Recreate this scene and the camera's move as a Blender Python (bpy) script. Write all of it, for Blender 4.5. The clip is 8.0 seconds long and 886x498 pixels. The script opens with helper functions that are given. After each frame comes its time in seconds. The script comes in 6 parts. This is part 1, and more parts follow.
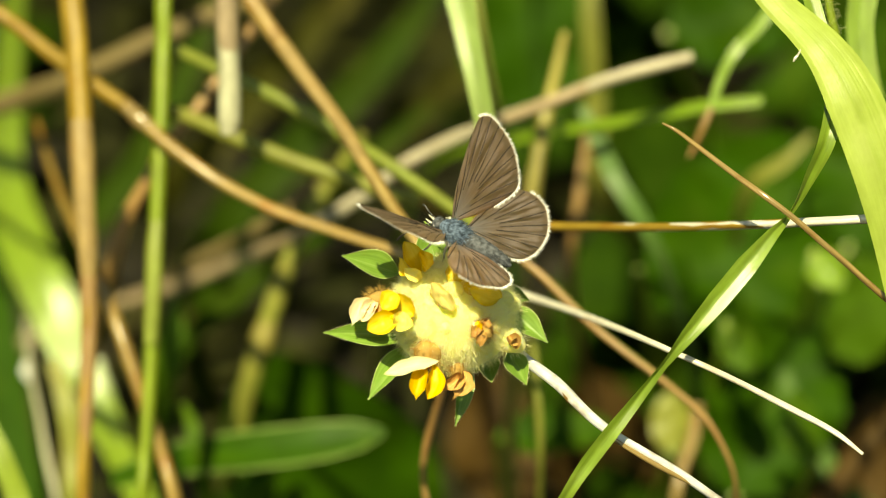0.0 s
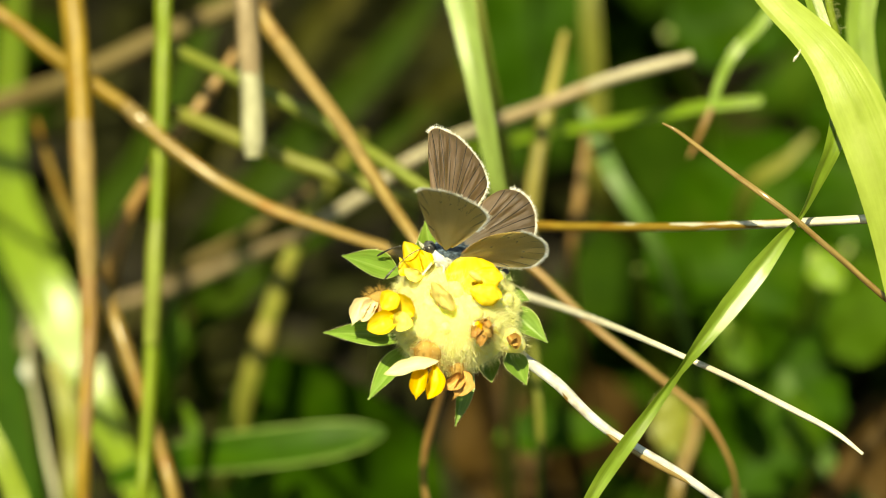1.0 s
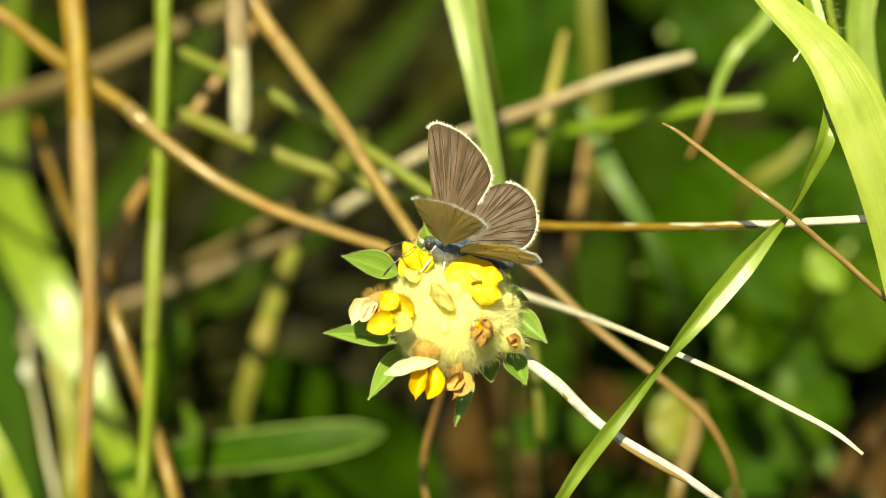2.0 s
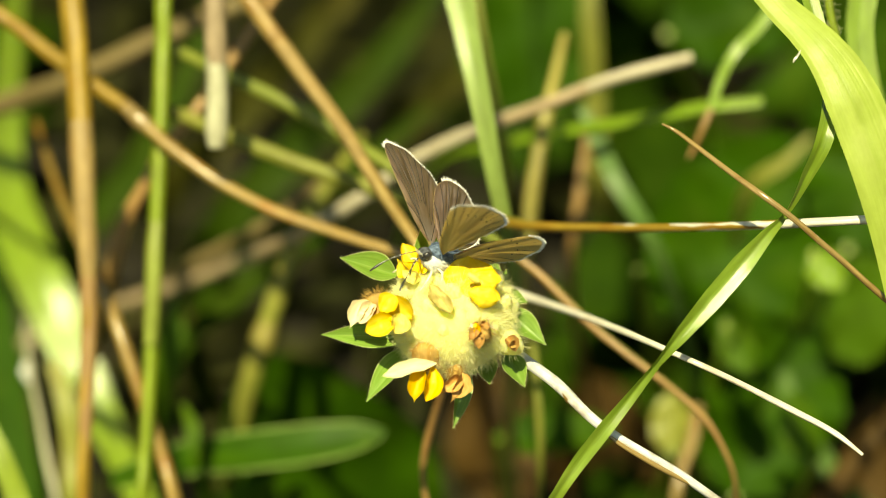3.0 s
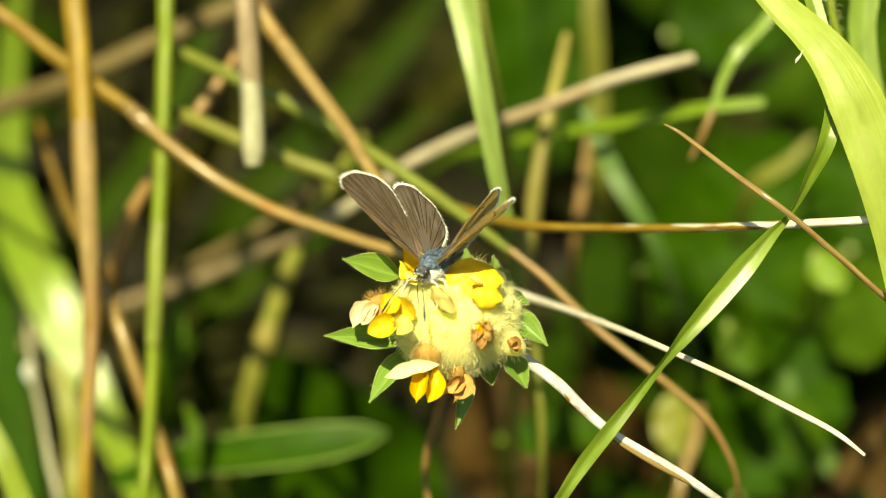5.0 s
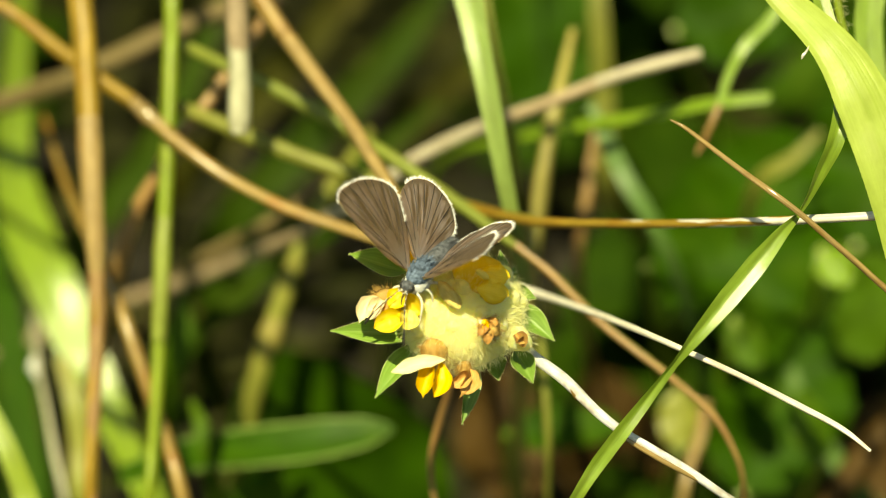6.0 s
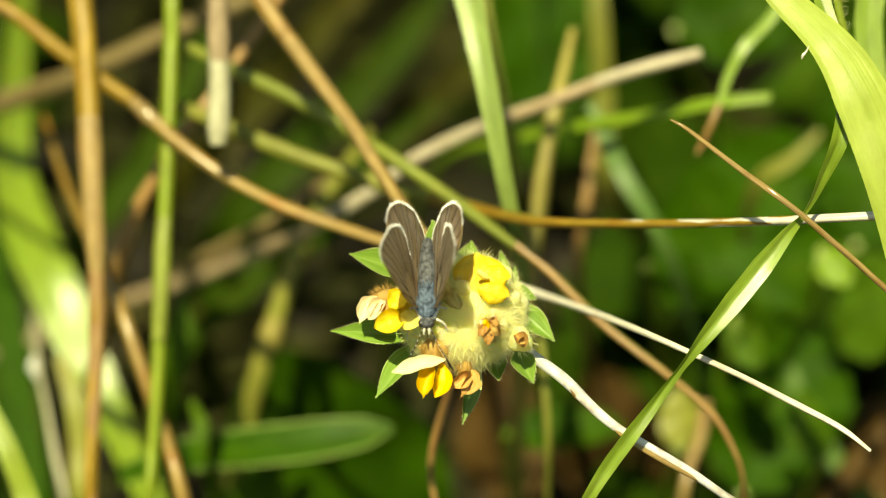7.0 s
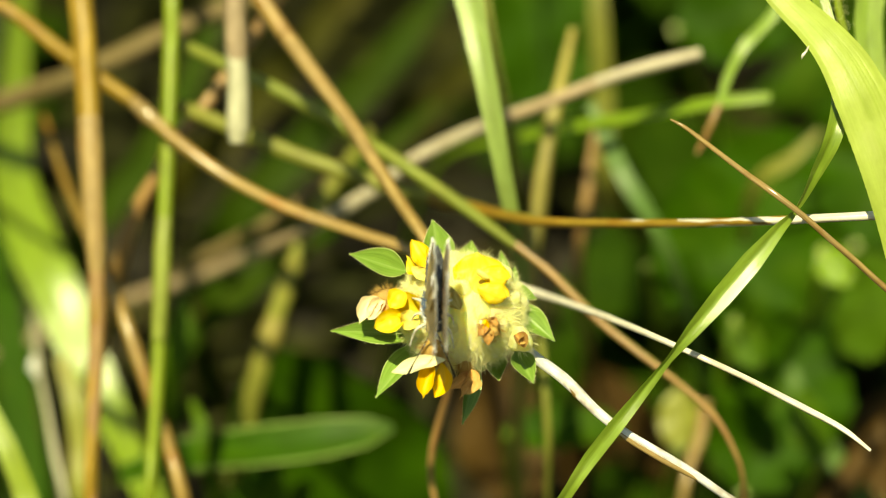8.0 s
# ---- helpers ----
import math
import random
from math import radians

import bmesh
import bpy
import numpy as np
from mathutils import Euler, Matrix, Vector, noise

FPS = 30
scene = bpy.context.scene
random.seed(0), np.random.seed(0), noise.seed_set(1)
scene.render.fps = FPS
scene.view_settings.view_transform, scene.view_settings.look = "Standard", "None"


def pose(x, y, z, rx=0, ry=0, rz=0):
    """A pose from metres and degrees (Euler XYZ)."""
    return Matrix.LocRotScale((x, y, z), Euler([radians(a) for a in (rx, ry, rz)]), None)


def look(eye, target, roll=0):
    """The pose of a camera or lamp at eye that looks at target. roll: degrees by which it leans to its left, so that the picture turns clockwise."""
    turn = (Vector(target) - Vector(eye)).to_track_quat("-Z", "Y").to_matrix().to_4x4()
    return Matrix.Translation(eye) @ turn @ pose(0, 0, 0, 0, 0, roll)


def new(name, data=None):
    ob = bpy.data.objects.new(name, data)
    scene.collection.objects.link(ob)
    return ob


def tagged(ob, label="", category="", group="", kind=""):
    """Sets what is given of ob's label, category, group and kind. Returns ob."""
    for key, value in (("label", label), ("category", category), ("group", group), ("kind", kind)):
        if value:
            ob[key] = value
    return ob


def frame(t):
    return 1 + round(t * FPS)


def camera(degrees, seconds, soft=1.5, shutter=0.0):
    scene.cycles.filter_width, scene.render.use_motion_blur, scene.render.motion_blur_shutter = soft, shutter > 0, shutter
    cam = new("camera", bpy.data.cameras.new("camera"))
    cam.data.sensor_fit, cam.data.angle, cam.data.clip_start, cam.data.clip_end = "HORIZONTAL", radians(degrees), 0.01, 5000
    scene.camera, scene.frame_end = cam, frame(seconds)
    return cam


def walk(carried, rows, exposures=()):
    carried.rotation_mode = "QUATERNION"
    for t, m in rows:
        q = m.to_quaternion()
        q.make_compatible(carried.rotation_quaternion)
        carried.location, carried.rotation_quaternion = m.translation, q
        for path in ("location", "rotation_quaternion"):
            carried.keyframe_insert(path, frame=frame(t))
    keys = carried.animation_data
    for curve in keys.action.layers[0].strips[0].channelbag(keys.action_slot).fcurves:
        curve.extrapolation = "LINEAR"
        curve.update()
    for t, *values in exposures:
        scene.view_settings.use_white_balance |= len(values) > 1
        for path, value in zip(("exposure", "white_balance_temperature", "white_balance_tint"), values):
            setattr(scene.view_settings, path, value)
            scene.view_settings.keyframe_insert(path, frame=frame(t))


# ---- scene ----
MM = 0.001

# ---- camera ----
cam = camera(10.0, 8.0, soft=0.3)
cam.data.dof.use_dof = True
cam.data.dof.focus_distance = 0.490
cam.data.dof.aperture_fstop = 19.0
walk(cam, [
    (0.00, pose(0.00000, -0.40138, 0.41105, 55.0000, 0, 0.0000)),
    (1.60, pose(0.00000, -0.40138, 0.41105, 55.0000, 0, 0.0000)),
    (2.80, pose(0.00000, -0.40138, 0.41105, 55.0064, 0, -0.0023)),
    (3.50, pose(0.00000, -0.40138, 0.41105, 55.0128, 0, 0.0000)),
    (4.50, pose(0.00000, -0.40138, 0.41105, 55.0191, 0, 0.0078)),
    (4.80, pose(0.00000, -0.40138, 0.41105, 55.0191, 0, 0.0117)),
    (5.75, pose(0.00000, -0.40138, 0.41105, 54.9617, 0, 0.1090)),
    (6.50, pose(0.00000, -0.40138, 0.41105, 54.9598, 0, 0.1090)),
    (8.00, pose(0.00000, -0.40138, 0.41105, 54.9554, 0, 0.1090)),
], exposures=[(0.0, 0.83, 10600, -15), (8.0, 0.83, 10600, -15)])

# ---- world and sun ----
SUN_WAY = Vector((-0.13, -0.44, 0.88)).normalized()
world = bpy.data.worlds.new("sky")
scene.world = world
world.use_nodes = True
wn = world.node_tree.nodes
sky = wn.new("ShaderNodeTexSky")
sky.sky_type = "NISHITA"
sky.sun_disc = False
sky.sun_elevation = math.asin(SUN_WAY.z)
sky.sun_rotation = math.atan2(SUN_WAY.x, SUN_WAY.y)
world.node_tree.links.new(sky.outputs[0], wn["Background"].inputs[0])
wn["Background"].inputs[1].default_value = 0.085
sun = new("sun", bpy.data.lights.new("sun", "SUN"))
sun.data.energy = 5.0
sun.data.angle = radians(0.53)
sun.data.color = (1.0, 0.95, 0.86)
sun.matrix_basis = look(SUN_WAY * 3, (0, 0, 0))


# ---- materials ----
def mat_base(name):
    m = bpy.data.materials.new(name)
    m.use_nodes = True
    nt = m.node_tree
    return m, nt, nt.nodes["Principled BSDF"], nt.nodes["Material Output"]


def node(nt, kind, **values):
    n = nt.nodes.new(kind)
    for k, v in values.items():
        n.inputs[k].default_value = v
    return n


def ramp_of(nt, source, stops):
    r = nt.nodes.new("ShaderNodeValToRGB")
    while len(r.color_ramp.elements) < len(stops):
        r.color_ramp.elements.new(0.5)
    for e, (at, c) in zip(r.color_ramp.elements, stops):
        e.position, e.color = at, (*c, 1)
    nt.links.new(source, r.inputs[0])
    return r.outputs[0]


def mixed(nt, factor, a, b, mode="MIX"):
    n = nt.nodes.new("ShaderNodeMix")
    n.data_type, n.blend_type = "RGBA", mode
    for socket, v in ((n.inputs[0], factor), (n.inputs[6], a), (n.inputs[7], b)):
        if isinstance(v, (int, float)):
            socket.default_value = v
        elif isinstance(v, tuple):
            socket.default_value = (*v, 1)
        else:
            nt.links.new(v, socket)
    return n.outputs[2]


def plant(name, low, high, stain, glow, through_light=0.35, rough=0.5, streaks=9.0, islands=False, gloss=0.4, stained=0.5, wool=0.0, margin=None, rim=0.07, middle=0.55, mottle=0.45):
    """A plant tissue: fibres along its length, blotches, and light that passes through it."""
    m, nt, bsdf, out = mat_base(name)
    ln = nt.links.new
    uv = nt.nodes.new("ShaderNodeTexCoord")
    mp = node(nt, "ShaderNodeMapping", Scale=(streaks, 0.05, 1))
    ln(uv.outputs["UV"], mp.inputs[0])
    fib = node(nt, "ShaderNodeTexNoise", Scale=1.0, Detail=3.0, Roughness=0.6)
    ln(mp.outputs[0], fib.inputs[0])
    colour = ramp_of(nt, fib.outputs[0], [(0.3, low), (0.7, high)])
    blot = node(nt, "ShaderNodeTexNoise", Scale=160.0, Detail=4.0, Roughness=0.65)
    ln(uv.outputs["Object"], blot.inputs[0])
    mask = ramp_of(nt, blot.outputs[0], [(0.52, (0, 0, 0)), (0.72, (stained, stained, stained))])
    colour = mixed(nt, mask, colour, stain)
    if margin:
        across = nt.nodes.new("ShaderNodeSeparateXYZ")
        ln(uv.outputs["UV"], across.inputs[0])
        line = ramp_of(nt, across.outputs[0], [(0.0, (0.9, 0.9, 0.9)), (rim, (0, 0, 0)), (0.46, (0, 0, 0)), (0.5, (middle, middle, middle)), (0.54, (0, 0, 0)), (1 - rim, (0, 0, 0)), (1.0, (0.9, 0.9, 0.9))])
        colour = mixed(nt, line, colour, margin)
    # Uneven tone along the length, its bright patches standing in for glints.
    mottle_map = node(nt, "ShaderNodeMapping", Scale=(2.6, 0.22, 1))
    ln(uv.outputs["UV"], mottle_map.inputs[0])
    mottle_noise = node(nt, "ShaderNodeTexNoise", Scale=1.0, Detail=4.0, Roughness=0.7)
    ln(mottle_map.outputs[0], mottle_noise.inputs[0])
    colour = mixed(nt, mottle, colour, ramp_of(nt, mottle_noise.outputs[0], [(0.34, (0.40, 0.36, 0.32)), (0.52, (0.95, 0.95, 0.95)), (0.68, (1.45, 1.45, 1.5))]), "MULTIPLY")
    fine = node(nt, "ShaderNodeTexNoise", Scale=2500.0, Detail=2.0)
    ln(uv.outputs["Object"], fine.inputs[0])
    if islands:
        rnd = nt.nodes.new("ShaderNodeNewGeometry").outputs["Random Per Island"]
    else:
        rnd = nt.nodes.new("ShaderNodeObjectInfo").outputs["Random"]
    tone = nt.nodes.new("ShaderNodeMapRange")
    tone.inputs[3].default_value, tone.inputs[4].default_value = (0.55, 1.35) if islands else (0.85, 1.12)
    ln(rnd, tone.inputs[0])
    hsv = nt.nodes.new("ShaderNodeHueSaturation")
    ln(tone.outputs[0], hsv.inputs["Value"])
    ln(colour, hsv.inputs["Color"])
    colour = hsv.outputs[0]
    ln(colour, bsdf.inputs["Base Color"])
    bsdf.inputs["Roughness"].default_value = rough
    bsdf.inputs["Specular IOR Level"].default_value = gloss
    bsdf.inputs["Subsurface Weight"].default_value = wool
    bsdf.inputs["Subsurface Radius"].default_value = (1.0, 0.85, 0.3)
    bsdf.inputs["Subsurface Scale"].default_value = 0.0016
    add = nt.nodes.new("ShaderNodeMath")
    add.operation = "MULTIPLY_ADD"
    ln(fine.outputs[0], add.inputs[0])
    add.inputs[1].default_value = 0.35
    ln(fib.outputs[0], add.inputs[2])
    bump = node(nt, "ShaderNodeBump", Strength=0.35, Distance=0.00015)
    ln(add.outputs[0], bump.inputs["Height"])
    ln(bump.outputs[0], bsdf.inputs["Normal"])
    tr = nt.nodes.new("ShaderNodeBsdfTranslucent")
    ln(mixed(nt, 0.6, colour, glow), tr.inputs[0])
    mx = nt.nodes.new("ShaderNodeMixShader")
    mx.inputs[0].default_value = through_light
    ln(bsdf.outputs[0], mx.inputs[1])
    ln(tr.outputs[0], mx.inputs[2])
    ln(mx.outputs[0], out.inputs[0])
    return m


M_STRAW = plant("straw", (0.224, 0.133, 0.039), (0.370, 0.267, 0.112), (0.22, 0.095, 0.018), (0.70, 0.50, 0.20), 0.12, 0.26, gloss=1.0, stained=0.7)
M_PALE = plant("pale_straw", (0.64, 0.58, 0.46), (0.80, 0.77, 0.70), (0.30, 0.17, 0.06), (0.80, 0.60, 0.30), 0.12, 0.28, gloss=1.0)
M_PALE_TIP = plant("pale_stalk", (0.36, 0.345, 0.22), (0.50, 0.48, 0.34), (0.34, 0.30, 0.18), (0.7, 0.6, 0.3), 0.12, 0.45, gloss=0.6)
M_DULL = plant("dull_brown_straw", (0.15, 0.11, 0.045), (0.24, 0.18, 0.085), (0.12, 0.07, 0.02), (0.4, 0.3, 0.1), 0.1, 0.55, gloss=0.3)
M_DEAD = plant("dead_leaf_brown", (0.045, 0.024, 0.006), (0.085, 0.048, 0.013), (0.06, 0.035, 0.010), (0.4, 0.22, 0.05), 0.2, 0.6, streaks=6.0, gloss=0.15)
M_SHEATH = plant("pinkish_sheath", (0.28, 0.20, 0.115), (0.42, 0.32, 0.21), (0.26, 0.16, 0.08), (0.6, 0.45, 0.25), 0.12, 0.45, gloss=0.5)
M_WHITE_STRAW = plant("bleached_straw", (0.66, 0.65, 0.63), (0.82, 0.82, 0.83), (0.27, 0.16, 0.08), (0.80, 0.70, 0.50), 0.10, 0.34, streaks=5.0, gloss=0.8, stained=1.0, mottle=0.6)
M_ORANGE = plant("orange_straw", (0.185, 0.105, 0.020), (0.353, 0.239, 0.076), (0.25, 0.085, 0.008), (0.70, 0.40, 0.10), 0.12, 0.28, gloss=1.0, stained=0.8)
M_GOLD = plant("golden_straw", (0.215, 0.129, 0.015), (0.344, 0.224, 0.039), (0.24, 0.10, 0.012), (0.70, 0.42, 0.08), 0.15, 0.45, gloss=0.45, stained=0.7)
M_PINK = plant("rusty_straw", (0.22, 0.115, 0.036), (0.36, 0.22, 0.085), (0.17, 0.06, 0.02), (0.60, 0.35, 0.15), 0.12, 0.42, gloss=0.7)
M_GREY = plant("weathered_straw", (0.36, 0.30, 0.20), (0.55, 0.49, 0.37), (0.26, 0.17, 0.08), (0.50, 0.40, 0.25), 0.10, 0.5, gloss=0.6, stained=0.8)
M_OLIVE = plant("olive_stalk", (0.144, 0.160, 0.022), (0.240, 0.240, 0.052), (0.208, 0.144, 0.040), (0.500, 0.500, 0.100), 0.2, 0.5)
M_LIME_STALK = plant("lime_stalk", (0.17, 0.21, 0.028), (0.29, 0.33, 0.07), (0.28, 0.26, 0.06), (0.55, 0.6, 0.12), 0.25, 0.42, gloss=0.6)
M_YELLOW_STALK = plant("yellow_stalk", (0.24, 0.20, 0.04), (0.38, 0.33, 0.10), (0.24, 0.15, 0.03), (0.55, 0.5, 0.12), 0.2, 0.38, gloss=0.7)
M_GREEN_STALK = plant("green_stalk", (0.163, 0.224, 0.017), (0.245, 0.313, 0.041), (0.272, 0.286, 0.048), (0.500, 0.600, 0.050), 0.25, 0.42)
M_BLADE = plant("grass_green", (0.275, 0.351, 0.059), (0.361, 0.427, 0.100), (0.44, 0.50, 0.15), (0.55, 0.64, 0.12), 0.36, 0.40, streaks=14.0, gloss=0.35, stained=0.5, mottle=0.2)
M_TWIST = plant("grass_olive_green", (0.16, 0.25, 0.025), (0.25, 0.35, 0.055), (0.30, 0.36, 0.08), (0.5, 0.6, 0.08), 0.38, 0.33, streaks=14.0, gloss=0.9, stained=0.4)
M_BLADE_PALE = plant("grass_pale_green", (0.22, 0.32, 0.075), (0.34, 0.43, 0.14), (0.38, 0.45, 0.18), (0.5, 0.6, 0.16), 0.38, 0.38, streaks=12.0, gloss=0.6, stained=0.3)
M_BLADE_MID = plant("grass_mid_green", (0.16, 0.27, 0.020), (0.24, 0.37, 0.038), (0.26, 0.36, 0.04), (0.42, 0.58, 0.04), 0.38, 0.32, streaks=12.0, gloss=0.85, stained=0.3)
M_BROAD = plant("broad_grass_green", (0.22, 0.33, 0.035), (0.31, 0.43, 0.06), (0.32, 0.42, 0.06), (0.46, 0.60, 0.06), 0.38, 0.33, streaks=12.0, gloss=0.9, stained=0.3)
# Dark middle and pale margin paint this leaf's shade and its lit edges.
M_LOW_BLADE = plant("low_leaf_lit_rim", (0.022, 0.066, 0.003), (0.038, 0.095, 0.005), (0.08, 0.14, 0.008), (0.2, 0.36, 0.015), 0.25, 0.5, gloss=0.1, margin=(0.30, 0.40, 0.12), rim=0.09, middle=0.0)
# Two grass colours kept near black to stand for shade deep down.
M_SHADE_GREEN = plant("shade_grass_green", (0.018, 0.040, 0.003), (0.031, 0.057, 0.005), (0.05, 0.07, 0.008), (0.12, 0.24, 0.01), 0.25, 0.6, gloss=0.05)
M_SHADE_OLIVE = plant("shade_grass_olive", (0.027, 0.028, 0.004), (0.045, 0.044, 0.007), (0.06, 0.045, 0.010), (0.2, 0.2, 0.03), 0.2, 0.6, gloss=0.05)
M_RIB = plant("midrib_green", (0.28, 0.40, 0.06), (0.36, 0.48, 0.10), (0.3, 0.42, 0.08), (0.5, 0.65, 0.1), 0.4, 0.45)
M_BLADE_DARK = plant("grass_deep_green", (0.048, 0.112, 0.008), (0.088, 0.168, 0.014), (0.120, 0.160, 0.016), (0.280, 0.450, 0.025), 0.35, 0.55, gloss=0.1)
M_BLUEGREEN = plant("grass_grey_green", (0.062, 0.130, 0.026), (0.105, 0.185, 0.045), (0.150, 0.203, 0.045), (0.300, 0.500, 0.080), 0.3, 0.45)
# Leaf green as it looks in shade, so the shade is in the colour.
M_LEAF = plant("broad_leaf_shade_green", (0.019, 0.055, 0.003), (0.029, 0.077, 0.003), (0.062, 0.110, 0.009), (0.144, 0.304, 0.010), 0.3, 0.6, streaks=6.0, gloss=0.08)
M_BRACT = plant("bract_green", (0.13, 0.24, 0.035), (0.23, 0.36, 0.075), (0.30, 0.40, 0.11), (0.4, 0.55, 0.08), 0.28, 0.42, streaks=10.0, margin=(0.46, 0.56, 0.22), rim=0.05, middle=0.22, mottle=0.2)
M_YELLOW = plant("petal_yellow", (0.84, 0.60, 0.03), (0.93, 0.75, 0.11), (0.82, 0.50, 0.02), (0.92, 0.68, 0.06), 0.32, 0.45, streaks=7.0, gloss=0.35, stained=0.6, mottle=0.1)
M_LEMON = plant("petal_lemon", (0.90, 0.78, 0.16), (0.95, 0.86, 0.30), (0.82, 0.60, 0.05), (0.9, 0.7, 0.1), 0.30, 0.45, streaks=8.0, gloss=0.3, mottle=0.1)
M_PALE_PETAL = plant("petal_pale", (0.88, 0.80, 0.42), (0.94, 0.90, 0.62), (0.82, 0.62, 0.12), (0.9, 0.75, 0.2), 0.30, 0.45, streaks=8.0, gloss=0.3, mottle=0.1)
M_CREAM = plant("petal_cream", (0.80, 0.66, 0.40), (0.88, 0.78, 0.56), (0.55, 0.30, 0.10), (0.9, 0.7, 0.3), 0.25, 0.5, streaks=8.0, gloss=0.3, mottle=0.1)
M_ORANGE_PETAL = plant("petal_orange", (0.82, 0.50, 0.020), (0.91, 0.63, 0.06), (0.66, 0.28, 0.01), (0.9, 0.5, 0.02), 0.30, 0.45, streaks=8.0, gloss=0.3, mottle=0.1)
M_WITHERED = plant("petal_withered", (0.46, 0.22, 0.05), (0.70, 0.42, 0.15), (0.34, 0.12, 0.04), (0.6, 0.3, 0.08), 0.2, 0.6, streaks=10.0, gloss=0.3)
M_CALYX_TIP = plant("calyx_brown", (0.38, 0.20, 0.045), (0.64, 0.44, 0.16), (0.28, 0.10, 0.03), (0.6, 0.4, 0.1), 0.2, 0.7, streaks=8.0, gloss=0.2)
M_CALYX = plant("calyx_wool", (0.91, 0.87, 0.36), (0.95, 0.92, 0.54), (0.92, 0.88, 0.42), (0.95, 0.92, 0.48), 0.42, 0.8, streaks=6.0, gloss=0.1, wool=0.8, mottle=0.1)
M_HAIR = plant("pale_hair", (0.92, 0.89, 0.50), (0.96, 0.95, 0.72), (0.92, 0.90, 0.56), (0.95, 0.92, 0.6), 0.6, 0.5, gloss=0.3, mottle=0.1)
M_HAIR_BROWN = plant("brown_hair", (0.42, 0.24, 0.06), (0.62, 0.42, 0.16), (0.36, 0.18, 0.05), (0.6, 0.4, 0.12), 0.3, 0.6, gloss=0.2, mottle=0.1)
M_CALYX_GOLD = plant("calyx_gold", (0.58, 0.42, 0.10), (0.82, 0.70, 0.28), (0.40, 0.22, 0.05), (0.7, 0.55, 0.15), 0.25, 0.6, streaks=12.0, gloss=0.2)
# Far darker than dead grass: the undergrowth's shade is in this colour.
M_THATCH = plant("shaded_thatch", (0.014, 0.016, 0.003), (0.034, 0.034, 0.007), (0.03, 0.045, 0.008), (0.3, 0.2, 0.06), 0.1, 0.7, islands=True, gloss=0.2)
M_SWARD = plant("meadow_grass", (0.049, 0.098, 0.007), (0.098, 0.164, 0.013), (0.18, 0.16, 0.025), (0.28, 0.42, 0.02), 0.35, 0.45, islands=True)
# Herb green lowered in place of the shade that falls on it.
M_HERB = plant("herb_leaf_shade_green", (0.016, 0.042, 0.003), (0.030, 0.067, 0.005), (0.056, 0.084, 0.007), (0.128, 0.272, 0.010), 0.3, 0.6, islands=True, gloss=0.08)


def soil_material():
    m, nt, bsdf, out = mat_base("soil")
    tc = nt.nodes.new("ShaderNodeTexCoord")
    a = node(nt, "ShaderNodeTexNoise", Scale=40.0, Detail=8.0, Roughness=0.7)
    b = node(nt, "ShaderNodeTexNoise", Scale=600.0, Detail=4.0)
    nt.links.new(tc.outputs["Object"], a.inputs[0])
    nt.links.new(tc.outputs["Object"], b.inputs[0])
    # Near-black stops carry the deep shade under the grass.
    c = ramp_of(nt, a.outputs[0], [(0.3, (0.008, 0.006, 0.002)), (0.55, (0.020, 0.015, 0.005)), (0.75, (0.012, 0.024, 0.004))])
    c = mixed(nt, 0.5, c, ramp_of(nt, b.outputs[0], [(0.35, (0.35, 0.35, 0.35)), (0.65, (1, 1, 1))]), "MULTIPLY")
    nt.links.new(c, bsdf.inputs["Base Color"])
    bsdf.inputs["Roughness"].default_value = 0.95
    bump = node(nt, "ShaderNodeBump", Strength=0.8, Distance=0.003)
    nt.links.new(b.outputs[0], bump.inputs["Height"])
    nt.links.new(bump.outputs[0], bsdf.inputs["Normal"])
    return m


